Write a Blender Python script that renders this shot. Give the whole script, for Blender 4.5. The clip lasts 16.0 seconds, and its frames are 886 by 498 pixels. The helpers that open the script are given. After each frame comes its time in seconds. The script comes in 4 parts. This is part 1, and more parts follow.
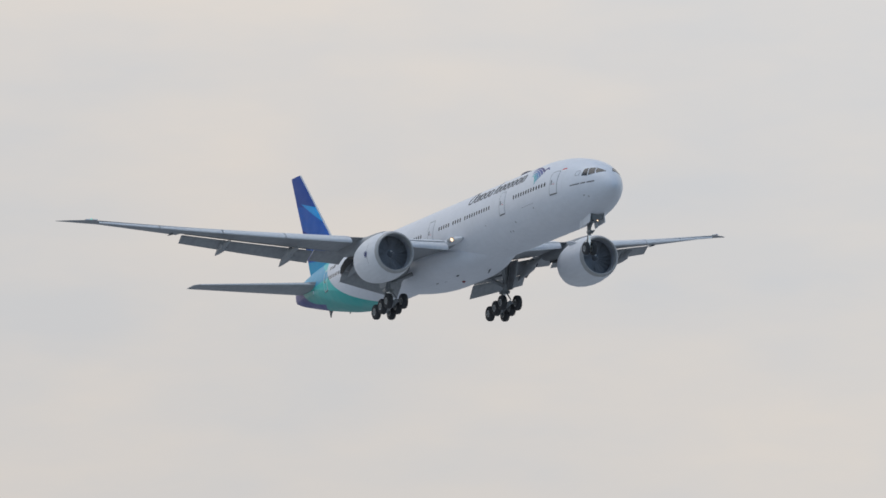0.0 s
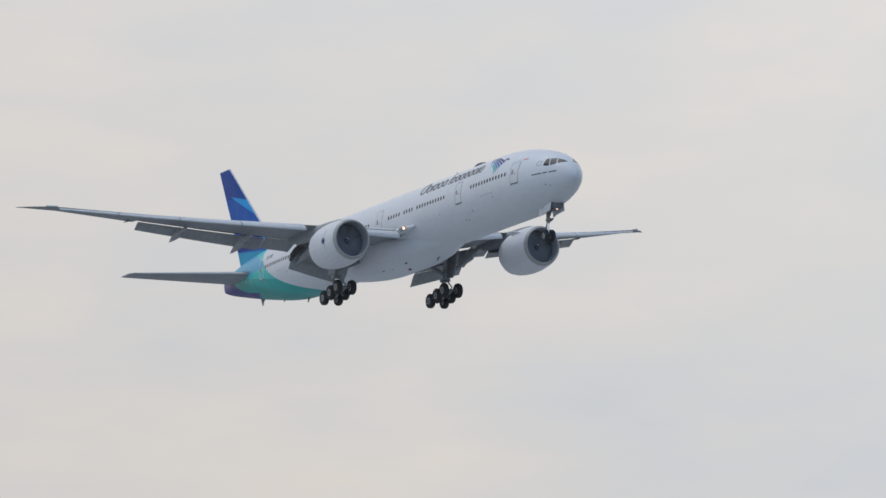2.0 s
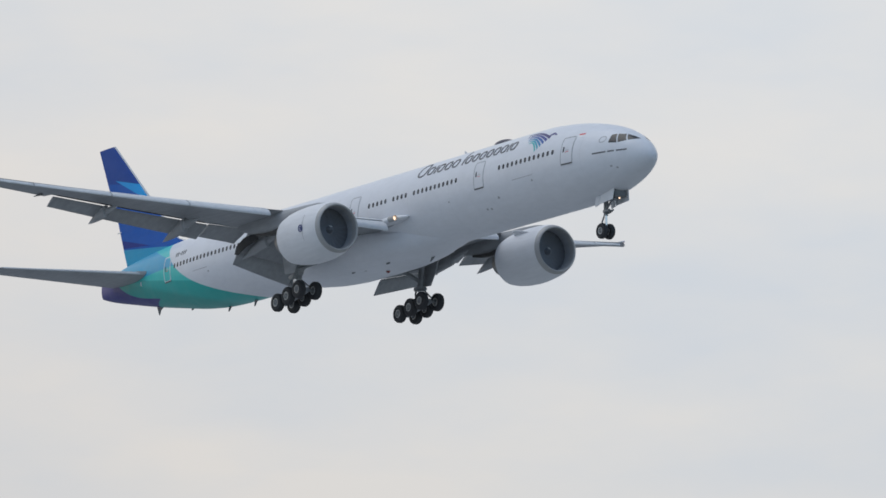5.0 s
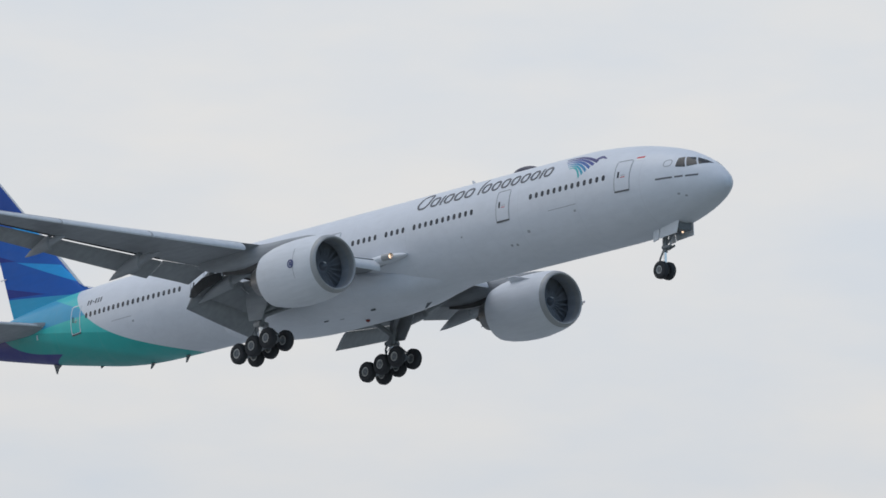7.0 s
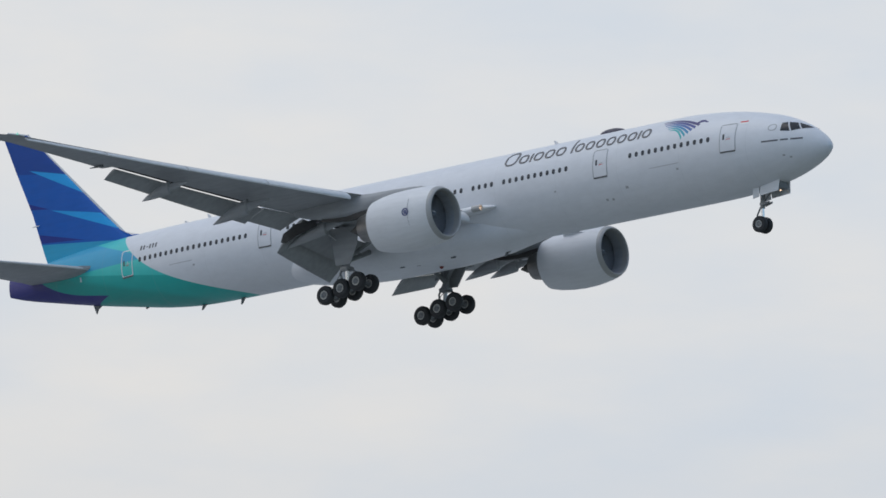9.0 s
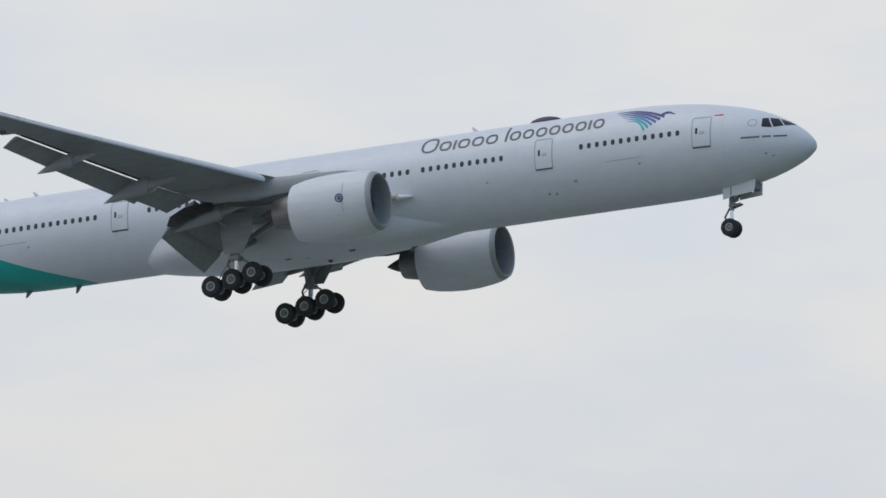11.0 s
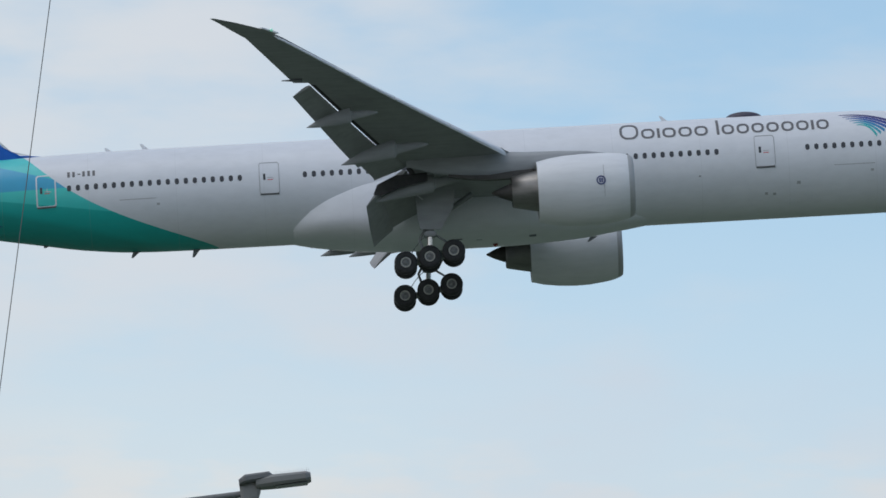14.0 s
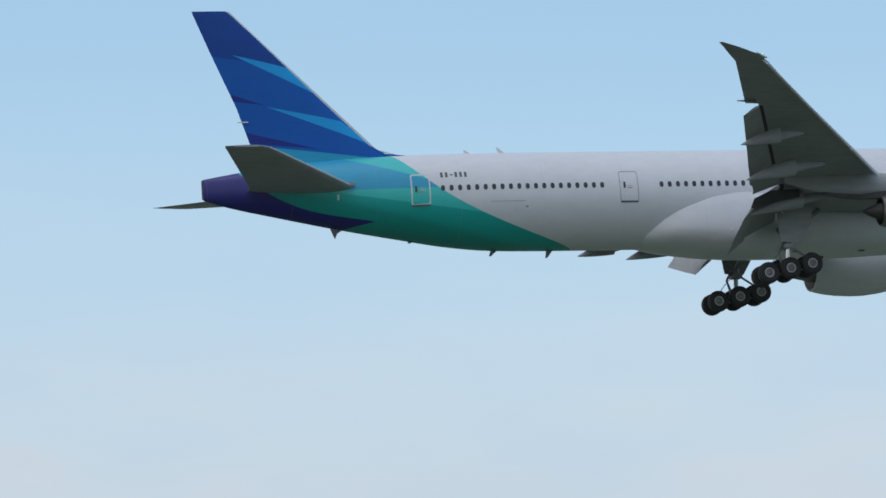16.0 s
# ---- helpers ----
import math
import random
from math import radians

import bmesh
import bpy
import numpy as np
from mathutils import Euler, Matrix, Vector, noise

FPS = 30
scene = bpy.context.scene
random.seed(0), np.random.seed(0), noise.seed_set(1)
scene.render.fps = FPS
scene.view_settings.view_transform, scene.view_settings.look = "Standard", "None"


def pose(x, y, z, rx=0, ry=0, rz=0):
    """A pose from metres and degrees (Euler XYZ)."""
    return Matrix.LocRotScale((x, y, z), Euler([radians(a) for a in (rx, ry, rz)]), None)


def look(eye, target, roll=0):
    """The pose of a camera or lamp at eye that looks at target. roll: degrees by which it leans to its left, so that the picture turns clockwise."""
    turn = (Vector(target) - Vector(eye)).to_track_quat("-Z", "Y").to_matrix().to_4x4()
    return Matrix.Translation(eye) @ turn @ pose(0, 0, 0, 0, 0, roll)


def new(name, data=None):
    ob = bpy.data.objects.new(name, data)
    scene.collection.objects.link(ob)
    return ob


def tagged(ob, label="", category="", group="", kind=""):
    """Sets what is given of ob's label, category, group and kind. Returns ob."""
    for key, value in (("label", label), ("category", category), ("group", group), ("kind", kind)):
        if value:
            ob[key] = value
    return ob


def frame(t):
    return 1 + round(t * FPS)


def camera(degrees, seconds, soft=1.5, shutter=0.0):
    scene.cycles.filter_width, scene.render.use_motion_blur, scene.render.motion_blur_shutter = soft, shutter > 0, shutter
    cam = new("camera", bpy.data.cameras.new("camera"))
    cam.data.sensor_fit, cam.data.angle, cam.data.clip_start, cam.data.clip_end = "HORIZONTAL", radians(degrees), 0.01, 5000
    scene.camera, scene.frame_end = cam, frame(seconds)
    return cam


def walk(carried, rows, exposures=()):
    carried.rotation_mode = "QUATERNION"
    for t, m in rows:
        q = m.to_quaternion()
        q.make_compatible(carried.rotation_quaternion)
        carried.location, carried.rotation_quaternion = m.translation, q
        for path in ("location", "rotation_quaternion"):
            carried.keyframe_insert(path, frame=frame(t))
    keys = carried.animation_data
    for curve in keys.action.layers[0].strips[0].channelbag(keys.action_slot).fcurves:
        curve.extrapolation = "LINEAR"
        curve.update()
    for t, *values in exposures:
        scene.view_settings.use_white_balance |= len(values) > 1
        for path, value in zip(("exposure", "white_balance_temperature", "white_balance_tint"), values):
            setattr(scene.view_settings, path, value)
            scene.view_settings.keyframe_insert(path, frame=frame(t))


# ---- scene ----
# ---------------------------------------------------------------- camera
cam = camera(7.7, 16.0, soft=1.6)
EYE = (0.0, 0.0, 1.6)
PITCH = 3.2  # nose-up attitude of the aeroplane, degrees

# seconds, aeroplane nose x y z, camera turn rx ry rz
ROWS = [
    (0, -500.26, 227.48, 65.4, 96.003, 1.424, 67.22),
    (0.5, -517.55, 244.31, 69.3, 96.209, 1.484, 66.943),
    (1, -532.11, 261.35, 73.57, 96.385, 1.331, 66.166),
    (1.5, -525.37, 269.31, 74.91, 96.519, 1.237, 65.012),
    (2, -505.49, 271.85, 73.45, 96.42, 1.31, 63.066),
    (2.5, -483.49, 273.02, 71.13, 96.313, 1.262, 62.671),
    (3, -460.96, 273.02, 69.58, 96.263, 0.76, 62.297),
    (3.5, -436.96, 272.27, 68.25, 96.32, 0.298, 60.982),
    (4, -416.4, 275.47, 67.99, 96.4, 0.245, 59.25),
    (4.5, -393.6, 276.44, 69.49, 96.835, -0.022, 57.515),
    (5, -366.88, 272.36, 70.97, 97.685, -0.374, 55.206),
    (5.2, -359.36, 273.64, 71.79, 98.071, -0.387, 54.341),
    (5.5, -346.87, 274.53, 72.76, 98.565, -0.432, 53.173),
    (6, -324.1, 274.35, 73.67, 99.166, -0.534, 51.442),
    (6.5, -300.97, 274.29, 73.81, 99.51, -0.57, 49.716),
    (7, -279.08, 276.42, 73.36, 99.618, -0.431, 47.732),
    (7.3, -267.09, 279.72, 72.89, 99.579, -0.211, 46.292),
    (7.5, -259.65, 283.01, 72.52, 99.513, 0.006, 45.196),
    (8, -256.77, 308.61, 76.01, 99.506, 0.254, 43.172),
    (8.2, -255.7, 319.23, 78.31, 99.595, 0.183, 41.995),
    (8.5, -252.91, 334.99, 81.4, 99.721, 0.103, 40.312),
    (9, -243.57, 358.74, 85.22, 99.907, 0.033, 37.617),
    (9.5, -225.66, 374.6, 86.64, 100.057, 0.022, 34.829),
    (10, -197.16, 376.4, 84.8, 100.167, 0.053, 31.712),
    (10.5, -166.6, 374.07, 82.36, 100.232, 0.109, 28.035),
    (11, -138.07, 374.77, 81.13, 100.248, 0.178, 23.565),
    (11.5, -109.6, 376.73, 80.88, 100.428, 0.163, 19.681),
    (12, -80.29, 378.65, 81.59, 100.723, 0.015, 16.193),
    (12.5, -50.51, 380.09, 82.86, 101.079, -0.089, 11.86),
    (13, -20.86, 382.67, 83.21, 101.128, 0.014, 7.384),
    (13.5, 9.39, 384.33, 82.21, 101.039, 0.069, 3.659),
    (14, 39.99, 386.2, 79.99, 100.604, 0.097, -0.564),
    (14.5, 70.36, 388.5, 78.16, 99.851, 0.22, -5.075),
    (15, 99.28, 390.15, 77.66, 99.813, 0.323, -8.738),
    (15.5, 127.99, 391.8, 78.18, 99.903, 0.226, -10.794),
    (16, 156.87, 392.22, 79.1, 99.982, 0.138, -14.176),
]
walk(cam, [(r[0], pose(*EYE, r[4], r[5], r[6])) for r in ROWS])

# ---------------------------------------------------------------- sky and sun
SUN_EL, SUN_AZ = radians(66), radians(215)  # azimuth counter-clockwise from +x


def make_world():
    w = bpy.data.worlds.new("sky")
    scene.world = w
    w.use_nodes = True
    nt = w.node_tree
    nt.nodes.clear()
    N, L = nt.nodes.new, nt.links.new
    tex = N("ShaderNodeTexCoord")
    sky = N("ShaderNodeTexSky")
    sky.sky_type, sky.sun_disc = "NISHITA", False
    sky.sun_elevation, sky.sun_rotation = SUN_EL, radians(90) - SUN_AZ
    sky.air_density, sky.dust_density, sky.ozone_density = 1.0, 0.6, 2.0
    clear = N("ShaderNodeBackground")
    clear.inputs[1].default_value = 0.165
    balance = N("ShaderNodeMix")
    balance.data_type, balance.blend_type = "RGBA", "MULTIPLY"
    balance.inputs["Factor"].default_value = 1.0
    balance.inputs["B"].default_value = (1.0, 1.035, 0.945, 1)
    L(sky.outputs[0], balance.inputs["A"])
    L(balance.outputs["Result"], clear.inputs[0])

    def mapped(scale):
        m = N("ShaderNodeMapping")
        m.inputs["Scale"].default_value = scale
        L(tex.outputs["Generated"], m.inputs["Vector"])
        return m.outputs[0]

    def noise_at(vec, scale, detail, rough):
        n = N("ShaderNodeTexNoise")
        n.inputs["Scale"].default_value, n.inputs["Detail"].default_value = scale, detail
        n.inputs["Roughness"].default_value = rough
        L(vec, n.inputs["Vector"])
        return n.outputs["Fac"]

    def rng(v, a, b, c, d, smooth=True):
        m = N("ShaderNodeMapRange")
        m.interpolation_type = "SMOOTHSTEP" if smooth else "LINEAR"
        for i, x in enumerate((a, b, c, d)):
            m.inputs[i + 1].default_value = x
        L(v, m.inputs[0])
        return m.outputs[0]

    def op(kind, a, b):
        m = N("ShaderNodeMath")
        m.operation = kind
        for i, x in enumerate((a, b)):
            if isinstance(x, (int, float)):
                m.inputs[i].default_value = x
            else:
                L(x, m.inputs[i])
        return m.outputs[0]

    sep = N("ShaderNodeSeparateXYZ")
    L(tex.outputs["Generated"], sep.inputs[0])
    broad = noise_at(mapped((1, 1, 2.8)), 13.0, 5.0, 0.50)
    fine = noise_at(mapped((1, 1, 3.2)), 34.0, 6.0, 0.52)
    # the overcast breaks up towards +x
    edge = op("ADD", sep.outputs[0], op("MULTIPLY", op("SUBTRACT", broad, 0.5), 0.40))
    edge = op("SUBTRACT", edge, op("MULTIPLY", op("SUBTRACT", sep.outputs[2], 0.175), 0.8))
    edge = op("ADD", edge, op("MULTIPLY", op("SUBTRACT", fine, 0.5), 0.25))
    blue = rng(edge, -0.17, 0.09, 0.0, 0.95)
    # thin cloud streaks inside the clear part
    wisp = rng(fine, 0.45, 0.60, 0.0, 0.85)
    low = rng(sep.outputs[2], 0.138, 0.168, 1.0, 0.0)
    wisp = op("MULTIPLY", wisp, rng(sep.outputs[0], 0.10, 0.22, 1.0, 0.2))
    blue = op("MULTIPLY", blue, op("SUBTRACT", 1.0, op("MULTIPLY", wisp, low)))
    blue = op("MULTIPLY", blue, rng(sep.outputs[2], 0.11, 0.21, 0.15, 1.0))
    # broken cover overhead lets the blue sky in
    gaps = op("MULTIPLY", rng(sep.outputs[2], 0.28, 0.75, 0.0, 0.75), rng(broad, 0.35, 0.65, 0.4, 1.0))
    blue = op("MAXIMUM", blue, gaps)
    # cloud colour: warm grey in the haze at -x, neutral overhead
    warm = N("ShaderNodeMix")
    warm.data_type = "RGBA"
    L(rng(sep.outputs[0], -0.96, -0.78, 1.0, 0.0), warm.inputs["Factor"])
    warm.inputs["A"].default_value = (0.706, 0.725, 0.744, 1)
    warm.inputs["B"].default_value = (0.714, 0.678, 0.643, 1)
    # thinner, bluer haze under the clear part
    hazy = N("ShaderNodeMix")
    hazy.data_type = "RGBA"
    L(rng(sep.outputs[0], -0.05, 0.24, 0.0, 1.0), hazy.inputs["Factor"])
    L(warm.outputs["Result"], hazy.inputs["A"])
    hazy.inputs["B"].default_value = (0.615, 0.655, 0.715, 1)
    shade = N("ShaderNodeMix")
    shade.data_type, shade.blend_type = "RGBA", "MULTIPLY"
    shade.inputs["Factor"].default_value = 1.0
    tone = N("ShaderNodeValToRGB")
    tone.color_ramp.elements[0].position, tone.color_ramp.elements[1].position = 0.33, 0.66
    tone.color_ramp.elements[0].color = (0.885, 0.93, 0.99, 1)
    tone.color_ramp.elements[1].color = (1.058, 1.018, 0.975, 1)
    L(op("ADD", op("MULTIPLY", broad, 0.7), op("MULTIPLY", fine, 0.3)), tone.inputs[0])
    L(hazy.outputs["Result"], shade.inputs["A"])
    L(tone.outputs[0], shade.inputs["B"])
    cloud = N("ShaderNodeBackground")
    # an overcast sky is brighter overhead than near the horizon
    rise = op("MULTIPLY", rng(sep.outputs[2], 0.06, 0.20, 0.93, 1.035), rng(sep.outputs[2], 0.24, 0.95, 1.0, 1.13))
    L(rise, cloud.inputs[1])
    L(shade.outputs["Result"], cloud.inputs[0])
    mix = N("ShaderNodeMixShader")
    L(blue, mix.inputs[0])
    L(cloud.outputs[0], mix.inputs[1])
    L(clear.outputs[0], mix.inputs[2])
    out = N("ShaderNodeOutputWorld")
    L(mix.outputs[0], out.inputs[0])


make_world()
sun_data = bpy.data.lights.new("sun", "SUN")
sun_data.energy, sun_data.angle, sun_data.color = 0.55, radians(40), (1.0, 0.97, 0.94)
sun = new("sun", sun_data)
sun.matrix_world = look(Vector((math.cos(SUN_EL) * math.cos(SUN_AZ), math.cos(SUN_EL) * math.sin(SUN_AZ), math.sin(SUN_EL))) * 300, (0, 0, 0))

# ---------------------------------------------------------------- materials


class Nodes:
    """A small wrapper to write node trees briefly."""

    def __init__(self, name):
        self.mat = bpy.data.materials.new(name)
        self.mat.use_nodes = True
        self.nt = self.mat.node_tree
        self.bsdf = self.nt.nodes["Principled BSDF"]
        self.co = self.nt.nodes.new("ShaderNodeTexCoord").outputs["Object"]
        sep = self.nt.nodes.new("ShaderNodeSeparateXYZ")
        self.link(self.co, sep.inputs[0])
        self.x, self.y, self.z = sep.outputs

    def link(self, a, b):
        self.nt.links.new(a, b)

    def op(self, kind, a, b=0.0, clamp=False):
        m = self.nt.nodes.new("ShaderNodeMath")
        m.operation, m.use_clamp = kind, clamp
        for i, v in enumerate((a, b)):
            if isinstance(v, (int, float)):
                m.inputs[i].default_value = v
            else:
                self.link(v, m.inputs[i])
        return m.outputs[0]

    def poly(self, v, coeffs):
        """Horner's scheme, highest power first."""
        r = float(coeffs[0])
        for c in coeffs[1:]:
            r = self.op("ADD", self.op("MULTIPLY", r, v), float(c))
        return r

    def step(self, v, width=0.03):
        return self.op("ADD", self.op("DIVIDE", v, width), 0.5, True)

    def line(self, p, q, width=0.03):
        """1 on the left-hand side of the line from p to q in the x-z plane."""
        (x0, z0), (x1, z1) = p, q
        n = math.hypot(x1 - x0, z1 - z0)
        a, b = -(z1 - z0) / n, (x1 - x0) / n
        v = self.op("ADD", self.op("MULTIPLY", self.x, a), self.op("MULTIPLY", self.z, b))
        return self.step(self.op("SUBTRACT", v, a * x0 + b * z0), width)

    def both(self, *ms):
        r = ms[0]
        for m in ms[1:]:
            r = self.op("MINIMUM", r, m)
        return r

    def noise(self, scale, detail=4.0, rough=0.55, stretch=(1, 1, 1)):
        mp = self.nt.nodes.new("ShaderNodeMapping")
        mp.inputs["Scale"].default_value = stretch
        self.link(self.co, mp.inputs["Vector"])
        n = self.nt.nodes.new("ShaderNodeTexNoise")
        n.inputs["Scale"].default_value, n.inputs["Detail"].default_value = scale, detail
        n.inputs["Roughness"].default_value = rough
        self.link(mp.outputs[0], n.inputs["Vector"])
        return n.outputs["Fac"]

    def mix(self, fac, a, b, blend="MIX"):
        m = self.nt.nodes.new("ShaderNodeMix")
        m.data_type, m.blend_type = "RGBA", blend
        for sock, v in ((m.inputs["Factor"], fac), (m.inputs["A"], a), (m.inputs["B"], b)):
            if isinstance(v, tuple):
                sock.default_value = (*v, 1.0)
            elif isinstance(v, (int, float)):
                sock.default_value = v
            else:
                self.link(v, sock)
        return m.outputs["Result"]

    def ramp(self, v, lo, hi, a, b):
        m = self.nt.nodes.new("ShaderNodeMapRange")
        for i, s in enumerate((lo, hi, a, b)):
            m.inputs[i + 1].default_value = s
        self.link(v, m.inputs[0])
        return m.outputs[0]

    def done(self, color, rough=0.4, metal=0.0, coat=0.0, bump=None, strength=0.1, distance=0.01):
        b = self.bsdf
        if isinstance(color, tuple):
            b.inputs["Base Color"].default_value = (*color, 1.0)
        else:
            self.link(color, b.inputs["Base Color"])
        if isinstance(rough, (int, float)):
            b.inputs["Roughness"].default_value = rough
        else:
            self.link(rough, b.inputs["Roughness"])
        b.inputs["Metallic"].default_value = metal
        b.inputs["Coat Weight"].default_value = coat
        b.inputs["Coat Roughness"].default_value = 0.15
        if bump is not None:
            n = self.nt.nodes.new("ShaderNodeBump")
            n.inputs["Strength"].default_value, n.inputs["Distance"].default_value = strength, distance
            self.link(bump, n.inputs["Height"])
            self.link(n.outputs[0], b.inputs["Normal"])
        return self.mat


def grimed(n, color, amount=0.12, streak=(0.25, 1.5, 1.5)):
    """Paint with faint airflow streaks and soft blotches."""
    s = n.ramp(n.noise(2.2, 5, 0.6, streak), 0.35, 0.75, 1.0, 1.0 - amount)
    b = n.ramp(n.noise(0.35, 3), 0.3, 0.7, 1.0, 1.0 - amount * 0.5)
    return n.mix(1.0, color, n.mix(1.0, n.mix(s, (0, 0, 0), (1, 1, 1)), n.mix(b, (0, 0, 0), (1, 1, 1)), "MULTIPLY"), "MULTIPLY")


def skin_lines(n, pitch, width=0.02):
    """Frame joints across the skin, every pitch metres along x."""
    f = n.op("PINGPONG", n.x, pitch / 2)
    return n.ramp(f, 0.0, width, 0.0, 1.0)


def plain(name, color, rough=0.5, metal=0.0, coat=0.0, grime=0.15, grain=6.0, strength=0.1):
    n = Nodes(name)
    return n.done(grimed(n, color, grime), n.ramp(n.noise(grain), 0.3, 0.7, rough * 0.85, min(1, rough * 1.2)), metal, coat, n.noise(grain * 4), strength)


def fuselage_paint():
    n = Nodes("fuselage_paint")
    white = (0.735, 0.75, 0.79)
    zs = np.array([2.53, 1.62, 0.9, -0.52, -1.83, -2.66, -3.18])
    xs = np.array([-60.80, -60.12, -59.22, -56.95, -54.42, -52.1, -49.9])
    edge = n.step(n.op("SUBTRACT", n.poly(n.z, np.polyfit(zs, xs, 3)), n.x), 0.05)
    col = (0.006, 0.425, 0.385)
    # darker green sweep along the belly
    col = n.mix(n.line((-55.5, -2.6), (-64.3, -0.32), 0.35), col, (0.005, 0.335, 0.295))
    # aqua band, then blue above it, and the pale stripe under the fin
    col = n.mix(n.line((-64.5, 0.22), (-58.7, -0.75), 0.05), col, (0.04, 0.58, 0.54))
    col = n.mix(n.line((-66.0, 0.45), (-58.0, 0.40), 0.05), col, (0.028, 0.37, 0.60))
    col = n.mix(n.both(n.line((-65.5, 3.05), (-60.3, 1.31), 0.05), n.line((-66.5, 2.3), (-66.6, 1.0))), col, (0.05, 0.58, 0.58))
    # dark indigo tail sweep
    tail = n.poly(n.x, np.polyfit([-71.5, -70.7, -68.92, -66.47, -62.44], [2.6, 1.75, 0.33, -0.72, -1.51], 3))
    low = n.op("SUBTRACT", n.op("MULTIPLY", n.op("ADD", n.z, 1.51), 6.0), n.op("ADD", n.x, 62.44))
    ind = n.both(n.step(n.op("SUBTRACT", tail, n.z), 0.05), n.step(low, 0.1))
    ind = n.op("MAXIMUM", ind, n.step(n.op("SUBTRACT", -71.2, n.x), 0.05))
    col = n.mix(ind, col, (0.020, 0.022, 0.19))
    col = n.mix(edge, white, col)
    joints = n.op("MULTIPLY", skin_lines(n, 5.2, 0.025), n.ramp(n.op("PINGPONG", n.z, 0.95), 0.0, 0.012, 0.6, 1.0))
    col = n.mix(n.ramp(joints, 0.0, 1.0, 0.20, 0.0), grimed(n, col, 0.07, (0.5, 1.0, 1.0)), (0.35, 0.36, 0.37))
    bump = n.op("ADD", n.op("MULTIPLY", joints, 0.6), n.noise(1.3, 3))
    return n.done(col, n.ramp(n.noise(0.8), 0.3, 0.7, 0.40, 0.52), 0.0, 0.14, bump, 0.08, 0.02)


def fin_paint():
    n = Nodes("fin_paint")
    col = n.mix(n.line((-67.09, 8.45), (-72.0, 9.28), 0.05), (0.005, 0.064, 0.33), (0.002, 0.108, 0.47))

    def tri(a, b, c):
        return n.both(n.line(b, a), n.line(c, b), n.line(a, c))

    for a, b, c in (((-70.73, 9.34), (-66.9, 8.42), (-65.3, 6.70)), ((-68.71, 6.03), (-64.0, 5.08), (-62.1, 3.55))):
        col = n.mix(tri(a, b, c), col, (0.012, 0.36, 0.80))
    for a, b, c in (((-73.0, 7.6), (-68.9, 6.15), (-73.0, 6.7)), ((-72.0, 4.9), (-65.5, 3.3), (-71.5, 3.9))):
        col = n.mix(tri(a, b, c), col, (0.010, 0.034, 0.26))
    col = n.mix(n.line((-61.7, 2.66), (-69.0, 3.52)), col, (0.028, 0.37, 0.60))
    n.bsdf.inputs["Specular IOR Level"].default_value = 0.32
    return n.done(grimed(n, col, 0.10), n.ramp(n.noise(0.8), 0.3, 0.7, 0.5, 0.62), 0.0, 0.0, n.noise(1.0, 3), 0.06, 0.02)


def glass(name, color=(0.012, 0.014, 0.018)):
    n = Nodes(name)
    n.bsdf.inputs["Specular IOR Level"].default_value = 0.35
    return n.done(color, n.ramp(n.noise(1.5), 0.3, 0.7, 0.08, 0.2))


def glow(name, color, power):
    n = Nodes(name)
    n.bsdf.inputs["Emission Color"].default_value = (*color, 1)
    n.bsdf.inputs["Emission Strength"].default_value = power
    return n.done((0.8, 0.8, 0.8), 0.1)


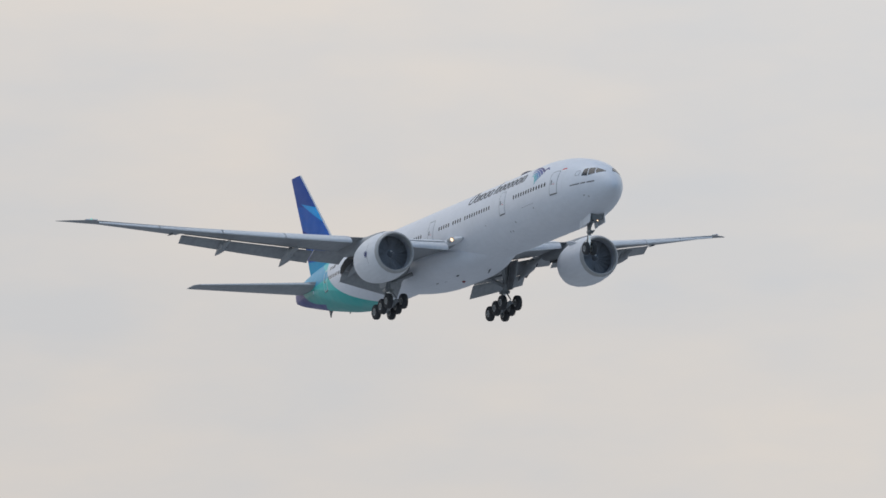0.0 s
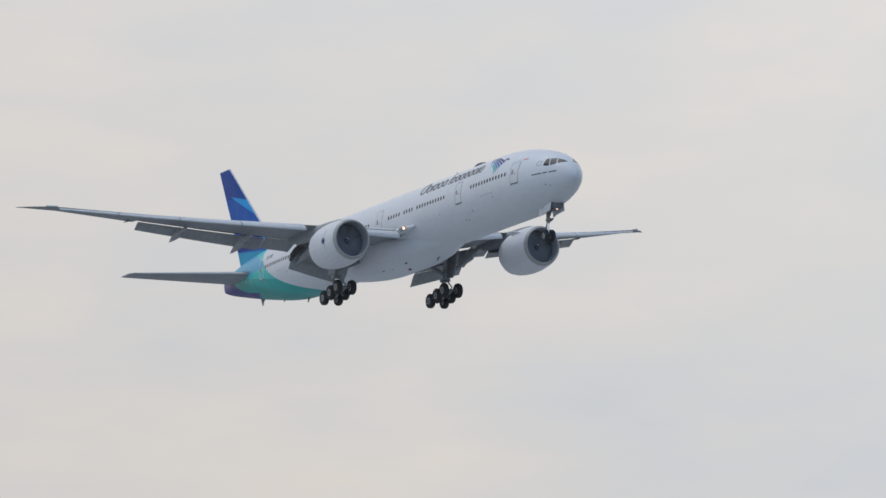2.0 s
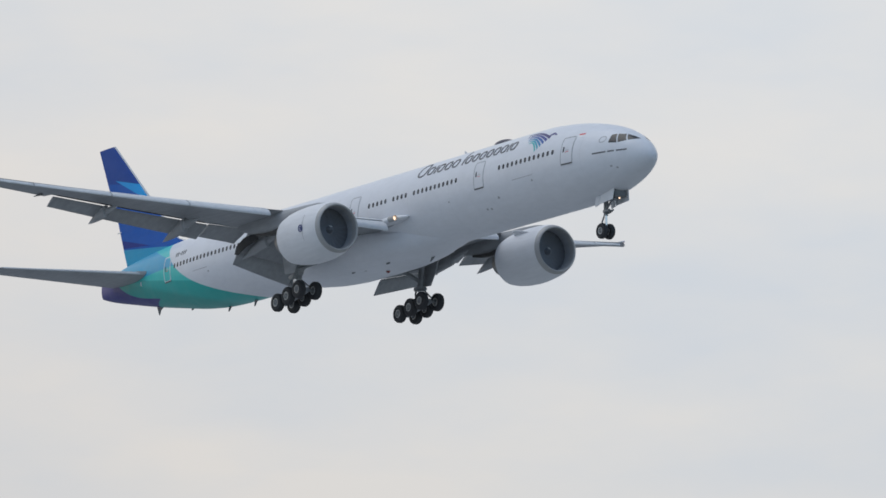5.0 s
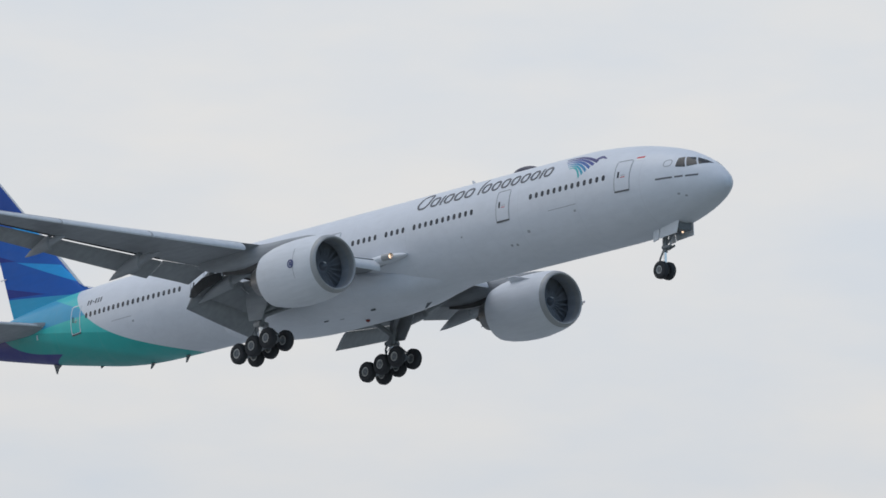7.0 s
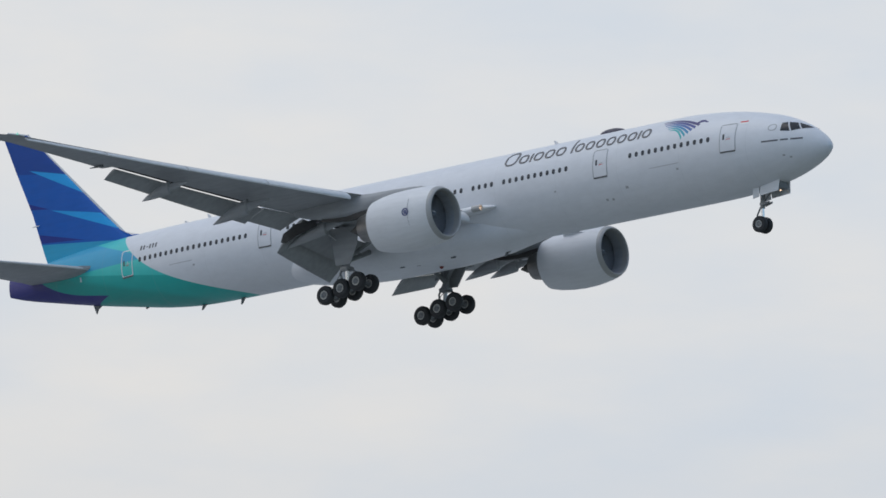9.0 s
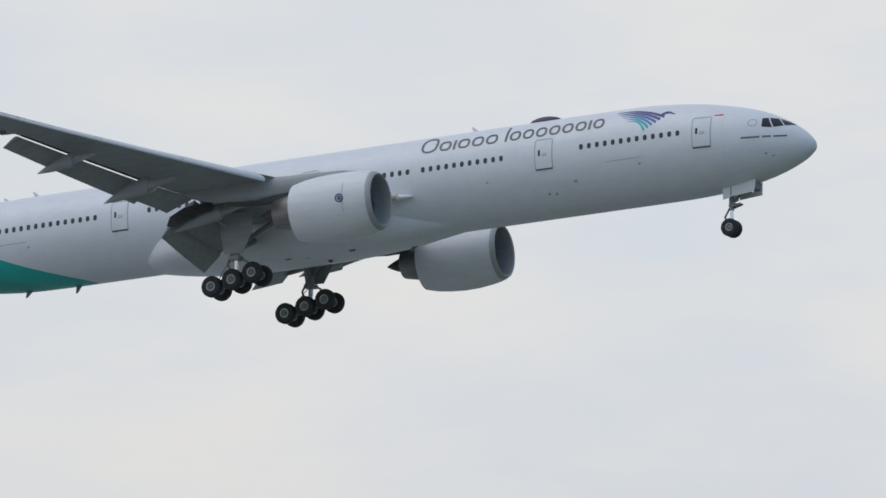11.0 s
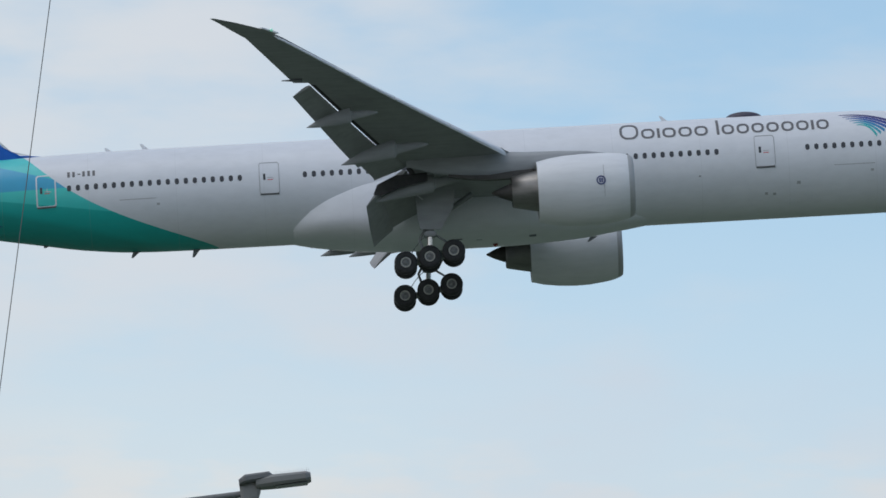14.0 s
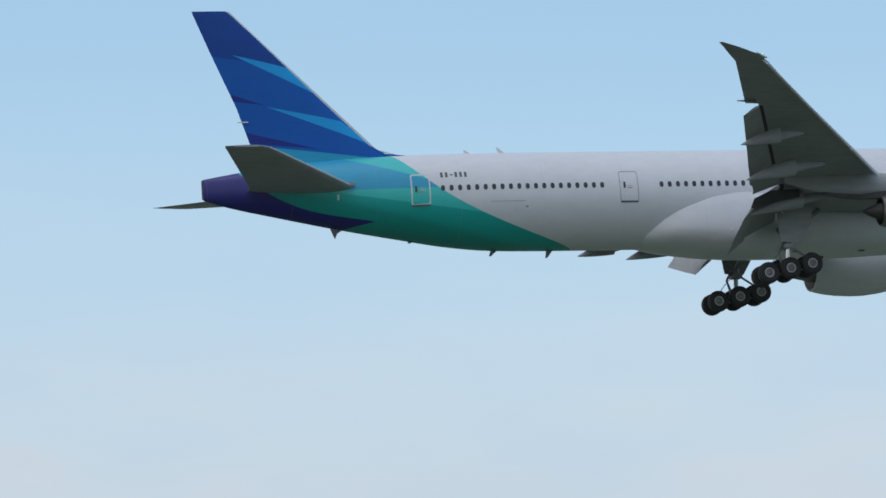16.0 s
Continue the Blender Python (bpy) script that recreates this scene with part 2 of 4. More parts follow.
M = {
    "hull": fuselage_paint(),
    "fin": fin_paint(),
    "white": plain("white_paint", (0.755, 0.765, 0.79), 0.46, coat=0.06, grime=0.10, grain=2.0, strength=0.04),
    "grey": plain("wing_grey_paint", (0.36, 0.37, 0.385), 0.55, coat=0.0, grime=0.22, grain=2.0, strength=0.05),
    "dark_grey": plain("dark_grey_paint", (0.17, 0.18, 0.19), 0.5, grime=0.25, grain=3.0),
    "slat": plain("bare_slat_metal", (0.70, 0.71, 0.73), 0.45, metal=0.05, grime=0.12, grain=3.0, strength=0.03),
    "lip": plain("satin_lip_metal", (0.43, 0.425, 0.42), 0.48, metal=0.25, grime=0.10, grain=4.0, strength=0.02),
    "core": plain("heat_stained_metal", (0.30, 0.29, 0.28), 0.40, metal=0.8, grime=0.35, grain=5.0),
    "steel": plain("gear_steel", (0.30, 0.31, 0.32), 0.42, metal=0.35, grime=0.3, grain=9.0),
    "oleo": plain("chrome_oleo", (0.75, 0.76, 0.77), 0.15, metal=1.0, grime=0.05),
    "rubber": plain("tyre_rubber", (0.042, 0.043, 0.047), 0.75, grime=0.35, grain=14.0),
    "hub": plain("wheel_hub_metal", (0.66, 0.65, 0.62), 0.45, metal=0.15, grime=0.35, grain=20.0),
    "fan": plain("fan_blade_metal", (0.21, 0.22, 0.245), 0.4, metal=0.3, grime=0.2),
    "fan_back": plain("gap_fill_grey", (0.20, 0.21, 0.235), 0.6),
    "liner": plain("inlet_liner", (0.42, 0.43, 0.46), 0.5, grime=0.2),
    "lettering": plain("charcoal_lettering", (0.115, 0.115, 0.125), 0.4, grime=0.05),
    "outline": plain("door_gap_line", (0.40, 0.405, 0.42), 0.6, grime=0.1),
    "sill": plain("door_sill_metal", (0.13, 0.13, 0.135), 0.5, metal=0.3),
    "dome": plain("satcom_dome_paint", (0.045, 0.04, 0.07), 0.45, grime=0.1),
    "pane": glass("window_glass", (0.055, 0.058, 0.068)),
    "cockpit": glass("cockpit_glass", (0.02, 0.024, 0.03)),
    "badge": plain("badge_blue", (0.02, 0.035, 0.20), 0.4, grime=0.05),
    "red": plain("flag_red", (0.62, 0.03, 0.03), 0.4, grime=0.05),
    "beacon": plain("beacon_red", (0.22, 0.03, 0.025), 0.2, coat=0.3, grime=0.05),
    "cove_shade_rib": plain("dark_cove_shade_and_rib", (0.045, 0.046, 0.048), 0.7, grime=0.3, grain=4.0),
    "plug": plain("dark_exhaust_metal", (0.10, 0.095, 0.09), 0.55, metal=0.5, grime=0.35, grain=6.0),
    "flag_white": plain("flag_white", (0.85, 0.85, 0.85), 0.4, grime=0.03),
    "lamp_warm": glow("landing_lamp", (1.0, 0.70, 0.46), 1.6),
    "lamp_green": glow("navigation_green", (0.05, 0.8, 0.5), 0.35),
    "lamp_red": glow("navigation_red", (0.5, 0.06, 0.04), 0.08),
    "pole": plain("galvanised_steel", (0.20, 0.205, 0.21), 0.55, metal=0.3, grime=0.3, grain=9.0),
    "lamp_case": plain("lamp_housing_grey", (0.26, 0.26, 0.255), 0.5, grime=0.3, grain=9.0),
    "cable": plain("weathered_cable", (0.16, 0.16, 0.16), 0.7),
}
FEATHERS = [plain("feather_%s" % k, c, 0.38, grime=0.05) for k, c in (("indigo", (0.03, 0.025, 0.16)), ("violet", (0.025, 0.045, 0.26)), ("blue", (0.018, 0.10, 0.36)), ("azure", (0.012, 0.22, 0.44)), ("cyan", (0.012, 0.34, 0.46)), ("teal", (0.018, 0.42, 0.43)))]


def ground_material():
    """Green grass around the camera; unseen pale ground added towards -x bounces light upwards."""
    n = Nodes("grassland")
    green = n.mix(n.ramp(n.noise(0.02, 6), 0.35, 0.65, 0, 1), (0.078, 0.110, 0.068), (0.115, 0.134, 0.096))
    green = n.mix(n.ramp(n.noise(0.6, 6), 0.3, 0.7, 0, 0.5), green, (0.064, 0.084, 0.056))
    pale_bounce = n.mix(n.ramp(n.noise(0.015, 6), 0.35, 0.65, 0, 1), (0.31, 0.33, 0.35), (0.37, 0.385, 0.40))
    pale_bounce = n.mix(n.ramp(n.noise(0.5, 6), 0.3, 0.7, 0, 0.5), pale_bounce, (0.27, 0.275, 0.27))
    west = n.op("ADD", n.x, n.op("MULTIPLY", n.op("SUBTRACT", n.noise(0.006, 5), 0.5), 220.0))
    col = n.mix(n.ramp(west, -370.0, -70.0, 1.0, 0.0), green, pale_bounce)
    return n.done(col, 0.95, bump=n.noise(3.0, 6), strength=0.6, distance=0.05)


M["ground"] = ground_material()

# ---------------------------------------------------------------- mesh tools


def part(name, bm, material, parent, label=""):
    """Links a bmesh as one mesh object under a thing or a part; it is built in the thing's own space."""
    bmesh.ops.recalc_face_normals(bm, faces=bm.faces[:])
    me = bpy.data.meshes.new(name)
    bm.to_mesh(me)
    bm.free()
    me.materials.append(material)
    ob = new(name, me)
    ob.parent = parent
    if label:
        tagged(ob, label)
    return ob


def smooth(ob, angle=40):
    me = ob.data
    me.polygons.foreach_set("use_smooth", [True] * len(me.polygons))
    bm = bmesh.new()
    bm.from_mesh(me)
    for e in bm.edges:
        if len(e.link_faces) == 2 and e.calc_face_angle(0) > radians(angle):
            e.smooth = False
    bm.to_mesh(me)
    bm.free()
    return ob


def loft(bm, rings, cap=True):
    """Skins closed rings of equal count."""
    vs = [[bm.verts.new(p) for p in r] for r in rings]
    n = len(vs[0])
    for a, b in zip(vs, vs[1:]):
        for i in range(n):
            j = (i + 1) % n
            bm.faces.new((a[i], a[j], b[j], b[i]))
    if cap:
        bm.faces.new(vs[0])
        bm.faces.new(vs[-1])
    return vs


def revolve(bm, profile, centre, axis="X", seg=48, cap=False, sag=0.0):
    """Turns (along, radius) pairs about an axis through centre; sag deepens the lower half behind the inlet."""
    rings = []
    for a, r in profile:
        ring = []
        for k in range(seg):
            t = 2 * math.pi * k / seg
            c, s = r * math.cos(t), r * math.sin(t)
            v = {"X": (a, c, s), "Y": (s, a, c), "Z": (c, s, a)}[axis]
            ring.append(Vector(centre) + Vector(v))
        rings.append(ring)
    if sag:
        for ring in rings:
            for v in ring:
                d = v.z - centre[2]
                if d < 0:
                    v.z = centre[2] + d * (1 + sag * min(1, max(0, -25.4 - v.x) / 2.2))
    loft(bm, rings, cap)


def tube(bm, p, q, r0, r1=None, seg=12):
    """A round bar from p to q."""
    p, q = Vector(p), Vector(q)
    r1 = r0 if r1 is None else r1
    d = (q - p).normalized()
    u = d.orthogonal().normalized()
    w = d.cross(u)
    rings = [[c + (u * math.cos(t) + w * math.sin(t)) * r for t in [2 * math.pi * k / seg for k in range(seg)]] for c, r in ((p, r0), (q, r1))]
    loft(bm, rings)


def slab(bm, pts, thick):
    """A flat plate from an outline, given a thickness along its normal."""
    pts = [Vector(p) for p in pts]
    nrm = Vector((0, 0, 0))
    for i in range(len(pts)):
        nrm += pts[i].cross(pts[(i + 1) % len(pts)])
    nrm.normalize()
    loft(bm, [[p + nrm * thick / 2 for p in pts], [p - nrm * thick / 2 for p in pts]])


def block(bm, centre, size, bevel=0.0, turn=None):
    m = Matrix.Translation(centre) @ (turn or Matrix()) @ Matrix.Diagonal((*size, 1))
    made = bmesh.ops.create_cube(bm, size=1.0, matrix=m)
    if bevel:
        es = {e for v in made["verts"] for e in v.link_edges}
        bmesh.ops.bevel(bm, geom=list(es), offset=bevel, segments=2, affect="EDGES")


# ---------------------------------------------------------------- aeroplane: hull shape
# station x, crown z, keel z, half width
STATIONS = np.array([
    (0, -0.98, -0.98, 0),
    (-0.08, -0.72, -1.22, 0.26),
    (-0.3, -0.38, -1.44, 0.53),
    (-0.7, 0.04, -1.73, 0.86),
    (-1.5, 0.66, -2.1, 1.34),
    (-2.5, 1.22, -2.44, 1.81),
    (-3.4, 1.62, -2.67, 2.15),
    (-5.2, 2.14, -3, 2.65),
    (-7.1, 2.53, -3.2, 2.95),
    (-9, 2.77, -3.26, 3.06),
    (-11, 2.91, -3.27, 3.1),
    (-14, 2.93, -3.27, 3.1),
    (-50, 2.93, -3.27, 3.1),
    (-53, 2.93, -3.25, 3.08),
    (-55, 2.92, -3.19, 3),
    (-57.3, 2.9, -2.98, 2.8),
    (-60.9, 2.82, -2.4, 2.3),
    (-64.7, 2.62, -1.72, 1.68),
    (-68.5, 2.25, -0.94, 1.05),
    (-71.6, 1.75, -0.25, 0.5),
    (-73, 1.5, 0.17, 0.16),
])


def hermite(s, v, q):
    """Monotone cubic through (s, v)."""
    i = int(np.clip(np.searchsorted(s, q) - 1, 0, len(s) - 2))
    d = np.diff(v) / np.diff(s)

    def slope(j):
        if j in (0, len(s) - 1):
            return d[0] if j == 0 else d[-1]
        if d[j - 1] * d[j] <= 0:
            return 0.0
        h0, h1 = s[j] - s[j - 1], s[j + 1] - s[j]
        a, b = 2 * h1 + h0, h1 + 2 * h0
        return (a + b) / (a / d[j - 1] + b / d[j])

    h = s[i + 1] - s[i]
    t = min(max((q - s[i]) / h, 0), 1)
    m0, m1 = slope(i) * h, slope(i + 1) * h
    return (2 * t**3 - 3 * t * t + 1) * v[i] + (t**3 - 2 * t * t + t) * m0 + (3 * t * t - 2 * t**3) * v[i + 1] + (t**3 - t * t) * m1


def section(x):
    """Centre height, half height and half width of the hull at x."""
    top, low, wide = (hermite(-STATIONS[:, 0], STATIONS[:, k], -x) for k in (1, 2, 3))
    return (top + low) / 2, max((top - low) / 2, 0.004), max(wide, 0.004)


def skin(x, z, side=-1, lift=0.0):
    """The point of the hull's skin at x and height z, lifted along its normal."""
    def at(x, z):
        c, h, w = section(x)
        k = min(max((z - c) / h, -0.999), 0.999)
        return Vector((x, side * w * math.sqrt(1 - k * k), c + h * k))
    p = at(x, z)
    n = (at(x + 0.05, z) - at(x - 0.05, z)).cross(at(x, z + 0.05) - at(x, z - 0.05)).normalized()
    if n.y * side < 0:
        n = -n
    return p + n * lift


def drape(bm, grid, side=-1, lift=0.012):
    """A thin plate laid on the skin from a grid of (x, z) rows, its rim going down into the skin."""
    up = [[bm.verts.new(skin(x, z, side, lift)) for x, z in row] for row in grid]
    dn = [[bm.verts.new(skin(x, z, side, -0.02)) for x, z in row] for row in grid]
    R, Cn = len(grid), len(grid[0])
    for i in range(R - 1):
        for j in range(Cn - 1):
            bm.faces.new((up[i][j], up[i][j + 1], up[i + 1][j + 1], up[i + 1][j]))
    rim = [(0, j) for j in range(Cn)] + [(i, Cn - 1) for i in range(1, R)] + [(R - 1, j) for j in range(Cn - 2, -1, -1)] + [(i, 0) for i in range(R - 2, 0, -1)]
    for (a, b), (c, d) in zip(rim, rim[1:] + rim[:1]):
        bm.faces.new((up[a][b], up[c][d], dn[c][d], dn[a][b]))


def box_grid(x0, x1, z0, z1, nx=2, nz=4):
    return [[(x0 + (x1 - x0) * i / nx, z0 + (z1 - z0) * j / nz) for i in range(nx + 1)] for j in range(nz + 1)]


def ring_path(x0, x1, z0, z1, r, n=5):
    """Rounded rectangle as a closed list of (x, z)."""
    pts = []
    for cx, cz, a in ((x1 - r, z1 - r, 0), (x0 + r, z1 - r, 90), (x0 + r, z0 + r, 180), (x1 - r, z0 + r, 270)):
        for k in range(n + 1):
            t = radians(a + 90 * k / n)
            pts.append((cx + r * math.cos(t), cz + r * math.sin(t)))
    out = []
    for p, q in zip(pts, pts[1:] + pts[:1]):
        m = max(1, int(math.hypot(q[0] - p[0], q[1] - p[1]) / 0.3))
        out += [(p[0] + (q[0] - p[0]) * k / m, p[1] + (q[1] - p[1]) * k / m) for k in range(m)]
    return out


def drape_ring(bm, outer, inner, side=-1, lift=0.012):
    rings = [[skin(x, z, side, l) for x, z in path] for path, l in ((outer, -0.02), (outer, lift), (inner, lift), (inner, -0.02))]
    loft(bm, rings, cap=False)


aeroplane = tagged(new("aeroplane"), "white wide-body airliner with blue and teal tail, wheels down, in flight", "aeroplane")


def build_hull():
    xs = sorted({-v for v in np.concatenate([np.linspace(0, 0.5, 12) ** 1.6 * 1.3, np.linspace(0.5, 12, 40), np.linspace(12.5, 50, 30), np.linspace(51, 73, 40)])}, reverse=True)
    bm = bmesh.new()
    rings = []
    for x in xs:
        c, h, w = section(x)
        rings.append([(x, w * math.cos(t), c + h * math.sin(t)) for t in [2 * math.pi * k / 96 for k in range(96)]])
    loft(bm, rings)
    return smooth(part("fuselage", bm, M["hull"], aeroplane, "white hull with a teal and blue sweep at the tail"))


hull = build_hull()


def build_belly_fairing():
    rows = ((-22.5, -2.95, 1.4), (-24.0, -3.22, 1.55), (-26.0, -3.50, 1.95), (-28.5, -3.78, 2.6), (-33, -3.92, 3.35), (-38, -3.92, 3.46), (-40.5, -3.82, 3.36), (-42.5, -3.62, 3.12), (-44.0, -3.42, 2.70), (-45.2, -3.22, 1.9))
    s = np.array([-r[0] for r in rows])
    bm = bmesh.new()
    rings = []
    for x in np.linspace(-22.5, -45.2, 44):
        low, wide = hermite(s, np.array([r[1] for r in rows]), -x), hermite(s, np.array([r[2] for r in rows]), -x)
        up = float(np.interp(-x, (22.5, 28, 33, 37, 39, 40.8, 42.25, 43.5, 44.4, 45.2), (0.1, 0.4, 1.6, 3.0, 3.5, 3.4, 2.9, 2.4, 1.4, 0.3)))
        ring = []
        for k in range(48):
            t = 2 * math.pi * k / 48
            c, q = math.cos(t), math.sin(t)
            y = wide * math.copysign(abs(c) ** 0.75, c)
            zz = math.copysign(abs(q) ** 0.8, q)
            ring.append((x, y, -2.2 + (up if zz > 0 else (-2.2 - low)) * zz))
        rings.append(ring)
    loft(bm, rings)
    fairing = smooth(part("belly_fairing", bm, M["hull"], aeroplane, "pale bulged fairing between the wings"), 60)
    # red beacon dome and small drains under the belly
    bm = bmesh.new()
    bmesh.ops.create_uvsphere(bm, u_segments=14, v_segments=8, radius=0.16, matrix=Matrix.Translation((-33.2, 0, -3.93)))
    smooth(part("beacon", bm, M["beacon"], fairing, "unlit red beacon dome"))
    for x, y in ((-35.4, -1.6), (-34.2, -1.3), (-31.0, -1.5)):
        bm = bmesh.new()
        block(bm, (x, y, -3.80), (0.42, 0.12, 0.16), 0.03)
        part("drain", bm, M["dark_grey"], fairing)


build_belly_fairing()


def build_hull_details():
    # cabin windows, one mesh shared by all
    proto = bmesh.new()
    pts = ring_path(-0.125, 0.125, -0.185, 0.185, 0.12, 4)
    loft(proto, [[(x, -0.02, z) for x, z in pts], [(x, 0.012, z) for x, z in pts], [(x * 0.8, 0.006, z * 0.85) for x, z in pts]])
    me = bpy.data.meshes.new("cabin_window")
    proto.to_mesh(me)
    proto.free()
    me.materials.append(M["pane"])
    runs = ((-8.02, 13), (-19.85, 11), (-26.25, 4), (-28.90, 5), (-35.25, 18), (-48.20, 20))
    for start, count in runs:
        for k in range(count):
            x = start - 0.5345 * k
            for side in (-1, 1):
                p, q = skin(x, 0.33, side), skin(x, 0.33, side, 0.1)
                nrm = (q - p).normalized()
                along = Vector((1, 0, 0))
                upv = along.cross(nrm) * (1 if along.cross(nrm).z > 0 else -1)
                along = nrm.cross(upv)
                ob = new("cabin_window", me)
                ob.parent = hull
                ob.matrix_local = Matrix.Translation(p) @ Matrix((along, nrm, upv)).transposed().to_4x4()
    # passenger doors
    for k, x in enumerate((-6.52, -16.98, -33.05, -46.46, -59.73)):
        for side in (-1, 1):
            up = {2: 0.14, 4: 0.05}.get(k, 0.0)
            x0, x1, z0, z1 = x - 0.60, x + 0.60, -0.74 + up, 1.22 + up
            bm = bmesh.new()
            drape(bm, box_grid(x0 + 0.06, x1 - 0.06, z0 + 0.06, z1 - 0.06, 3, 8), side, 0.014)
            door = smooth(part("cabin_door", bm, M["hull"], aeroplane))
            rim = 0.078 if k == 4 else 0.032
            bm = bmesh.new()
            drape_ring(bm, ring_path(x0, x1, z0, z1, 0.16), ring_path(x0 + rim, x1 - rim, z0 + rim, z1 - rim, 0.13), side, 0.022)
            part("door_frame", bm, M["white"] if k == 4 else M["outline"], door, "pale door surround" if k == 4 else "")
            bm = bmesh.new()
            drape(bm, box_grid(x0 + 0.04, x1 - 0.04, z0 - 0.05, z0 + 0.04, 3, 1), side, 0.035)
            part("door_sill", bm, M["sill"], door)
            bm = bmesh.new()
            drape(bm, box_grid(x - 0.36, x - 0.22, 0.12, 0.50, 1, 3), side, 0.024)
            part("door_window", bm, M["pane"], door)
            bm = bmesh.new()
            drape(bm, box_grid(x + 0.02, x + 0.32, 0.20, 0.23, 2, 1), side, 0.022)
            drape(bm, box_grid(x + 0.05, x + 0.08, 0.24, 0.42, 1, 2), side, 0.022)
            part("door_handle", bm, M["slat"], door)
            for z, mat in ((0.20, "red"), (0.32, "outline")):
                bm = bmesh.new()
                drape(bm, box_grid(x - 0.10, x + 0.22, z - 0.10, z - 0.06, 2, 1), side, 0.021)
                part("placard", bm, M[mat], door)
    # flight deck glazing: corner points (x, z) going round each pane
    panes = (((-2.90, 0.24), (-2.93, 0.84), (-2.62, 0.87), (-2.30, 0.17)),
             ((-2.22, 0.18), (-2.54, 0.87), (-2.06, 0.80), (-1.70, 0.28)),
             ((-1.63, 0.29), (-1.98, 0.79), (-1.50, 0.58), (-1.12, 0.36)))
    for side in (-1, 1):
        for a, b, c, d in panes:
            grid = []
            for j in range(7):
                v = j / 6
                lo = (a[0] + (d[0] - a[0]) * v, a[1] + (d[1] - a[1]) * v)
                hi = (b[0] + (c[0] - b[0]) * v, b[1] + (c[1] - b[1]) * v)
                grid.append([(lo[0] + (hi[0] - lo[0]) * i / 6, lo[1] + (hi[1] - lo[1]) * i / 6) for i in range(7)])
            bm = bmesh.new()
            drape(bm, grid, side, 0.014)
            smooth(part("cockpit_window", bm, M["cockpit"], hull))
    # lettering as plain shapes: hollow blocks and upright bars
    for side in (-1,):
        x = -25.5
        for word in ("Wwbwww", "Bwwwwwwbw"):
            for g in word:
                tall = g in "WB"
                wd = 0.16 if g in "Bb" else (1.12 if tall else (0.80 if word[0] == "W" else 0.735))
                z1 = 2.52 if tall else 2.12
                bm = bmesh.new()
                if g in "Bb":
                    drape(bm, box_grid(x, x + wd, 1.45, z1, 1, 5), side, 0.02)
                else:
                    r = 0.44 if tall else 0.30
                    drape_ring(bm, ring_path(x, x + wd, 1.45, z1, r), ring_path(x + 0.145, x + wd - 0.145, 1.555, z1 - 0.105, r - 0.13), side, 0.03)
                part("letter_block", bm, M["lettering"], hull)
                x += wd + 0.155
            x += 0.36
    # small type under the cockpit and the registration as bars
    for x0, x1, z in ((-4.1, -3.0, -0.42), (-2.85, -2.35, -0.42), (-2.2, -1.45, -0.43)):
        bm = bmesh.new()
        drape(bm, box_grid(x0, x1, z - 0.052, z + 0.052, 6, 1), -1, 0.010)
        part("type_bar", bm, M["lettering"], hull)
    for k in range(6):
        x0 = -58.45 + 0.30 * k
        bm = bmesh.new()
        z0, z1, w = (1.15, 1.22, 0.18) if k == 2 else (1.02, 1.36, 0.15)
        drape(bm, box_grid(x0 + 0.02, x0 + 0.02 + w, z0, z1, 1, 2), -1, 0.012)
        part("registration_bar", bm, M["lettering"], hull)
    # feathered emblem: curved strips that widen to the front
    for k, mat in enumerate(FEATHERS):
        v = k / 5
        p0 = Vector((-12.35 + 0.95 * v, 2.38 - 0.80 * v))
        p1 = Vector((-10.75 + 0.10 * v, 2.48 - 0.76 * v))
        p2 = Vector((-9.02 - 1.22 * v, 1.62 - 0.80 * v))
        grid = []
        for j in range(15):
            t = j / 14
            c = p0 * (1 - t) ** 2 + p1 * 2 * t * (1 - t) + p2 * t * t
            w = 0.013 + 0.074 * t ** 0.8
            grid.append([(c.x - w * 0.35, c.y - w), (c.x, c.y), (c.x + w * 0.35, c.y + w)])
        bm = bmesh.new()
        drape(bm, grid, -1, 0.012)
        part("feather", bm, mat, hull)
    bm = bmesh.new()
    head = ((-9.25, 1.80), (-9.0, 1.93), (-8.72, 1.92), (-8.52, 1.80), (-8.35, 1.74))
    drape(bm, [[(x, z - 0.17 * (1 - j / 5)), (x, z), (x, z + 0.08 * (1 - j / 5))] for j, (x, z) in enumerate(head)], -1, 0.012)
    part("emblem_head", bm, FEATHERS[0], hull)
    for z0, z1, mat in ((1.21, 1.33, "red"), (1.10, 1.21, "flag_white")):
        bm = bmesh.new()
        drape(bm, box_grid(-5.78, -5.26, z0, z1, 3, 1), -1, 0.010)
        part("flag_stripe", bm, M[mat], hull)
    bm = bmesh.new()
    drape_ring(bm, ring_path(-3.72, -3.18, 0.32, 0.78, 0.2), ring_path(-3.68, -3.22, 0.36, 0.74, 0.17), -1, 0.014)
    part("round_emblem", bm, M["outline"], hull)
    # hatch outline, ports and vents along the side
    for x0, x1, z in ((-12.93, -10.48, -0.84), (-55.4, -53.2, -0.6)):
        bm = bmesh.new()
        drape(bm, box_grid(x0, x1, z - 0.018, z + 0.018, 4, 1), -1, 0.008)
        part("hatch_line", bm, M["outline"], hull)
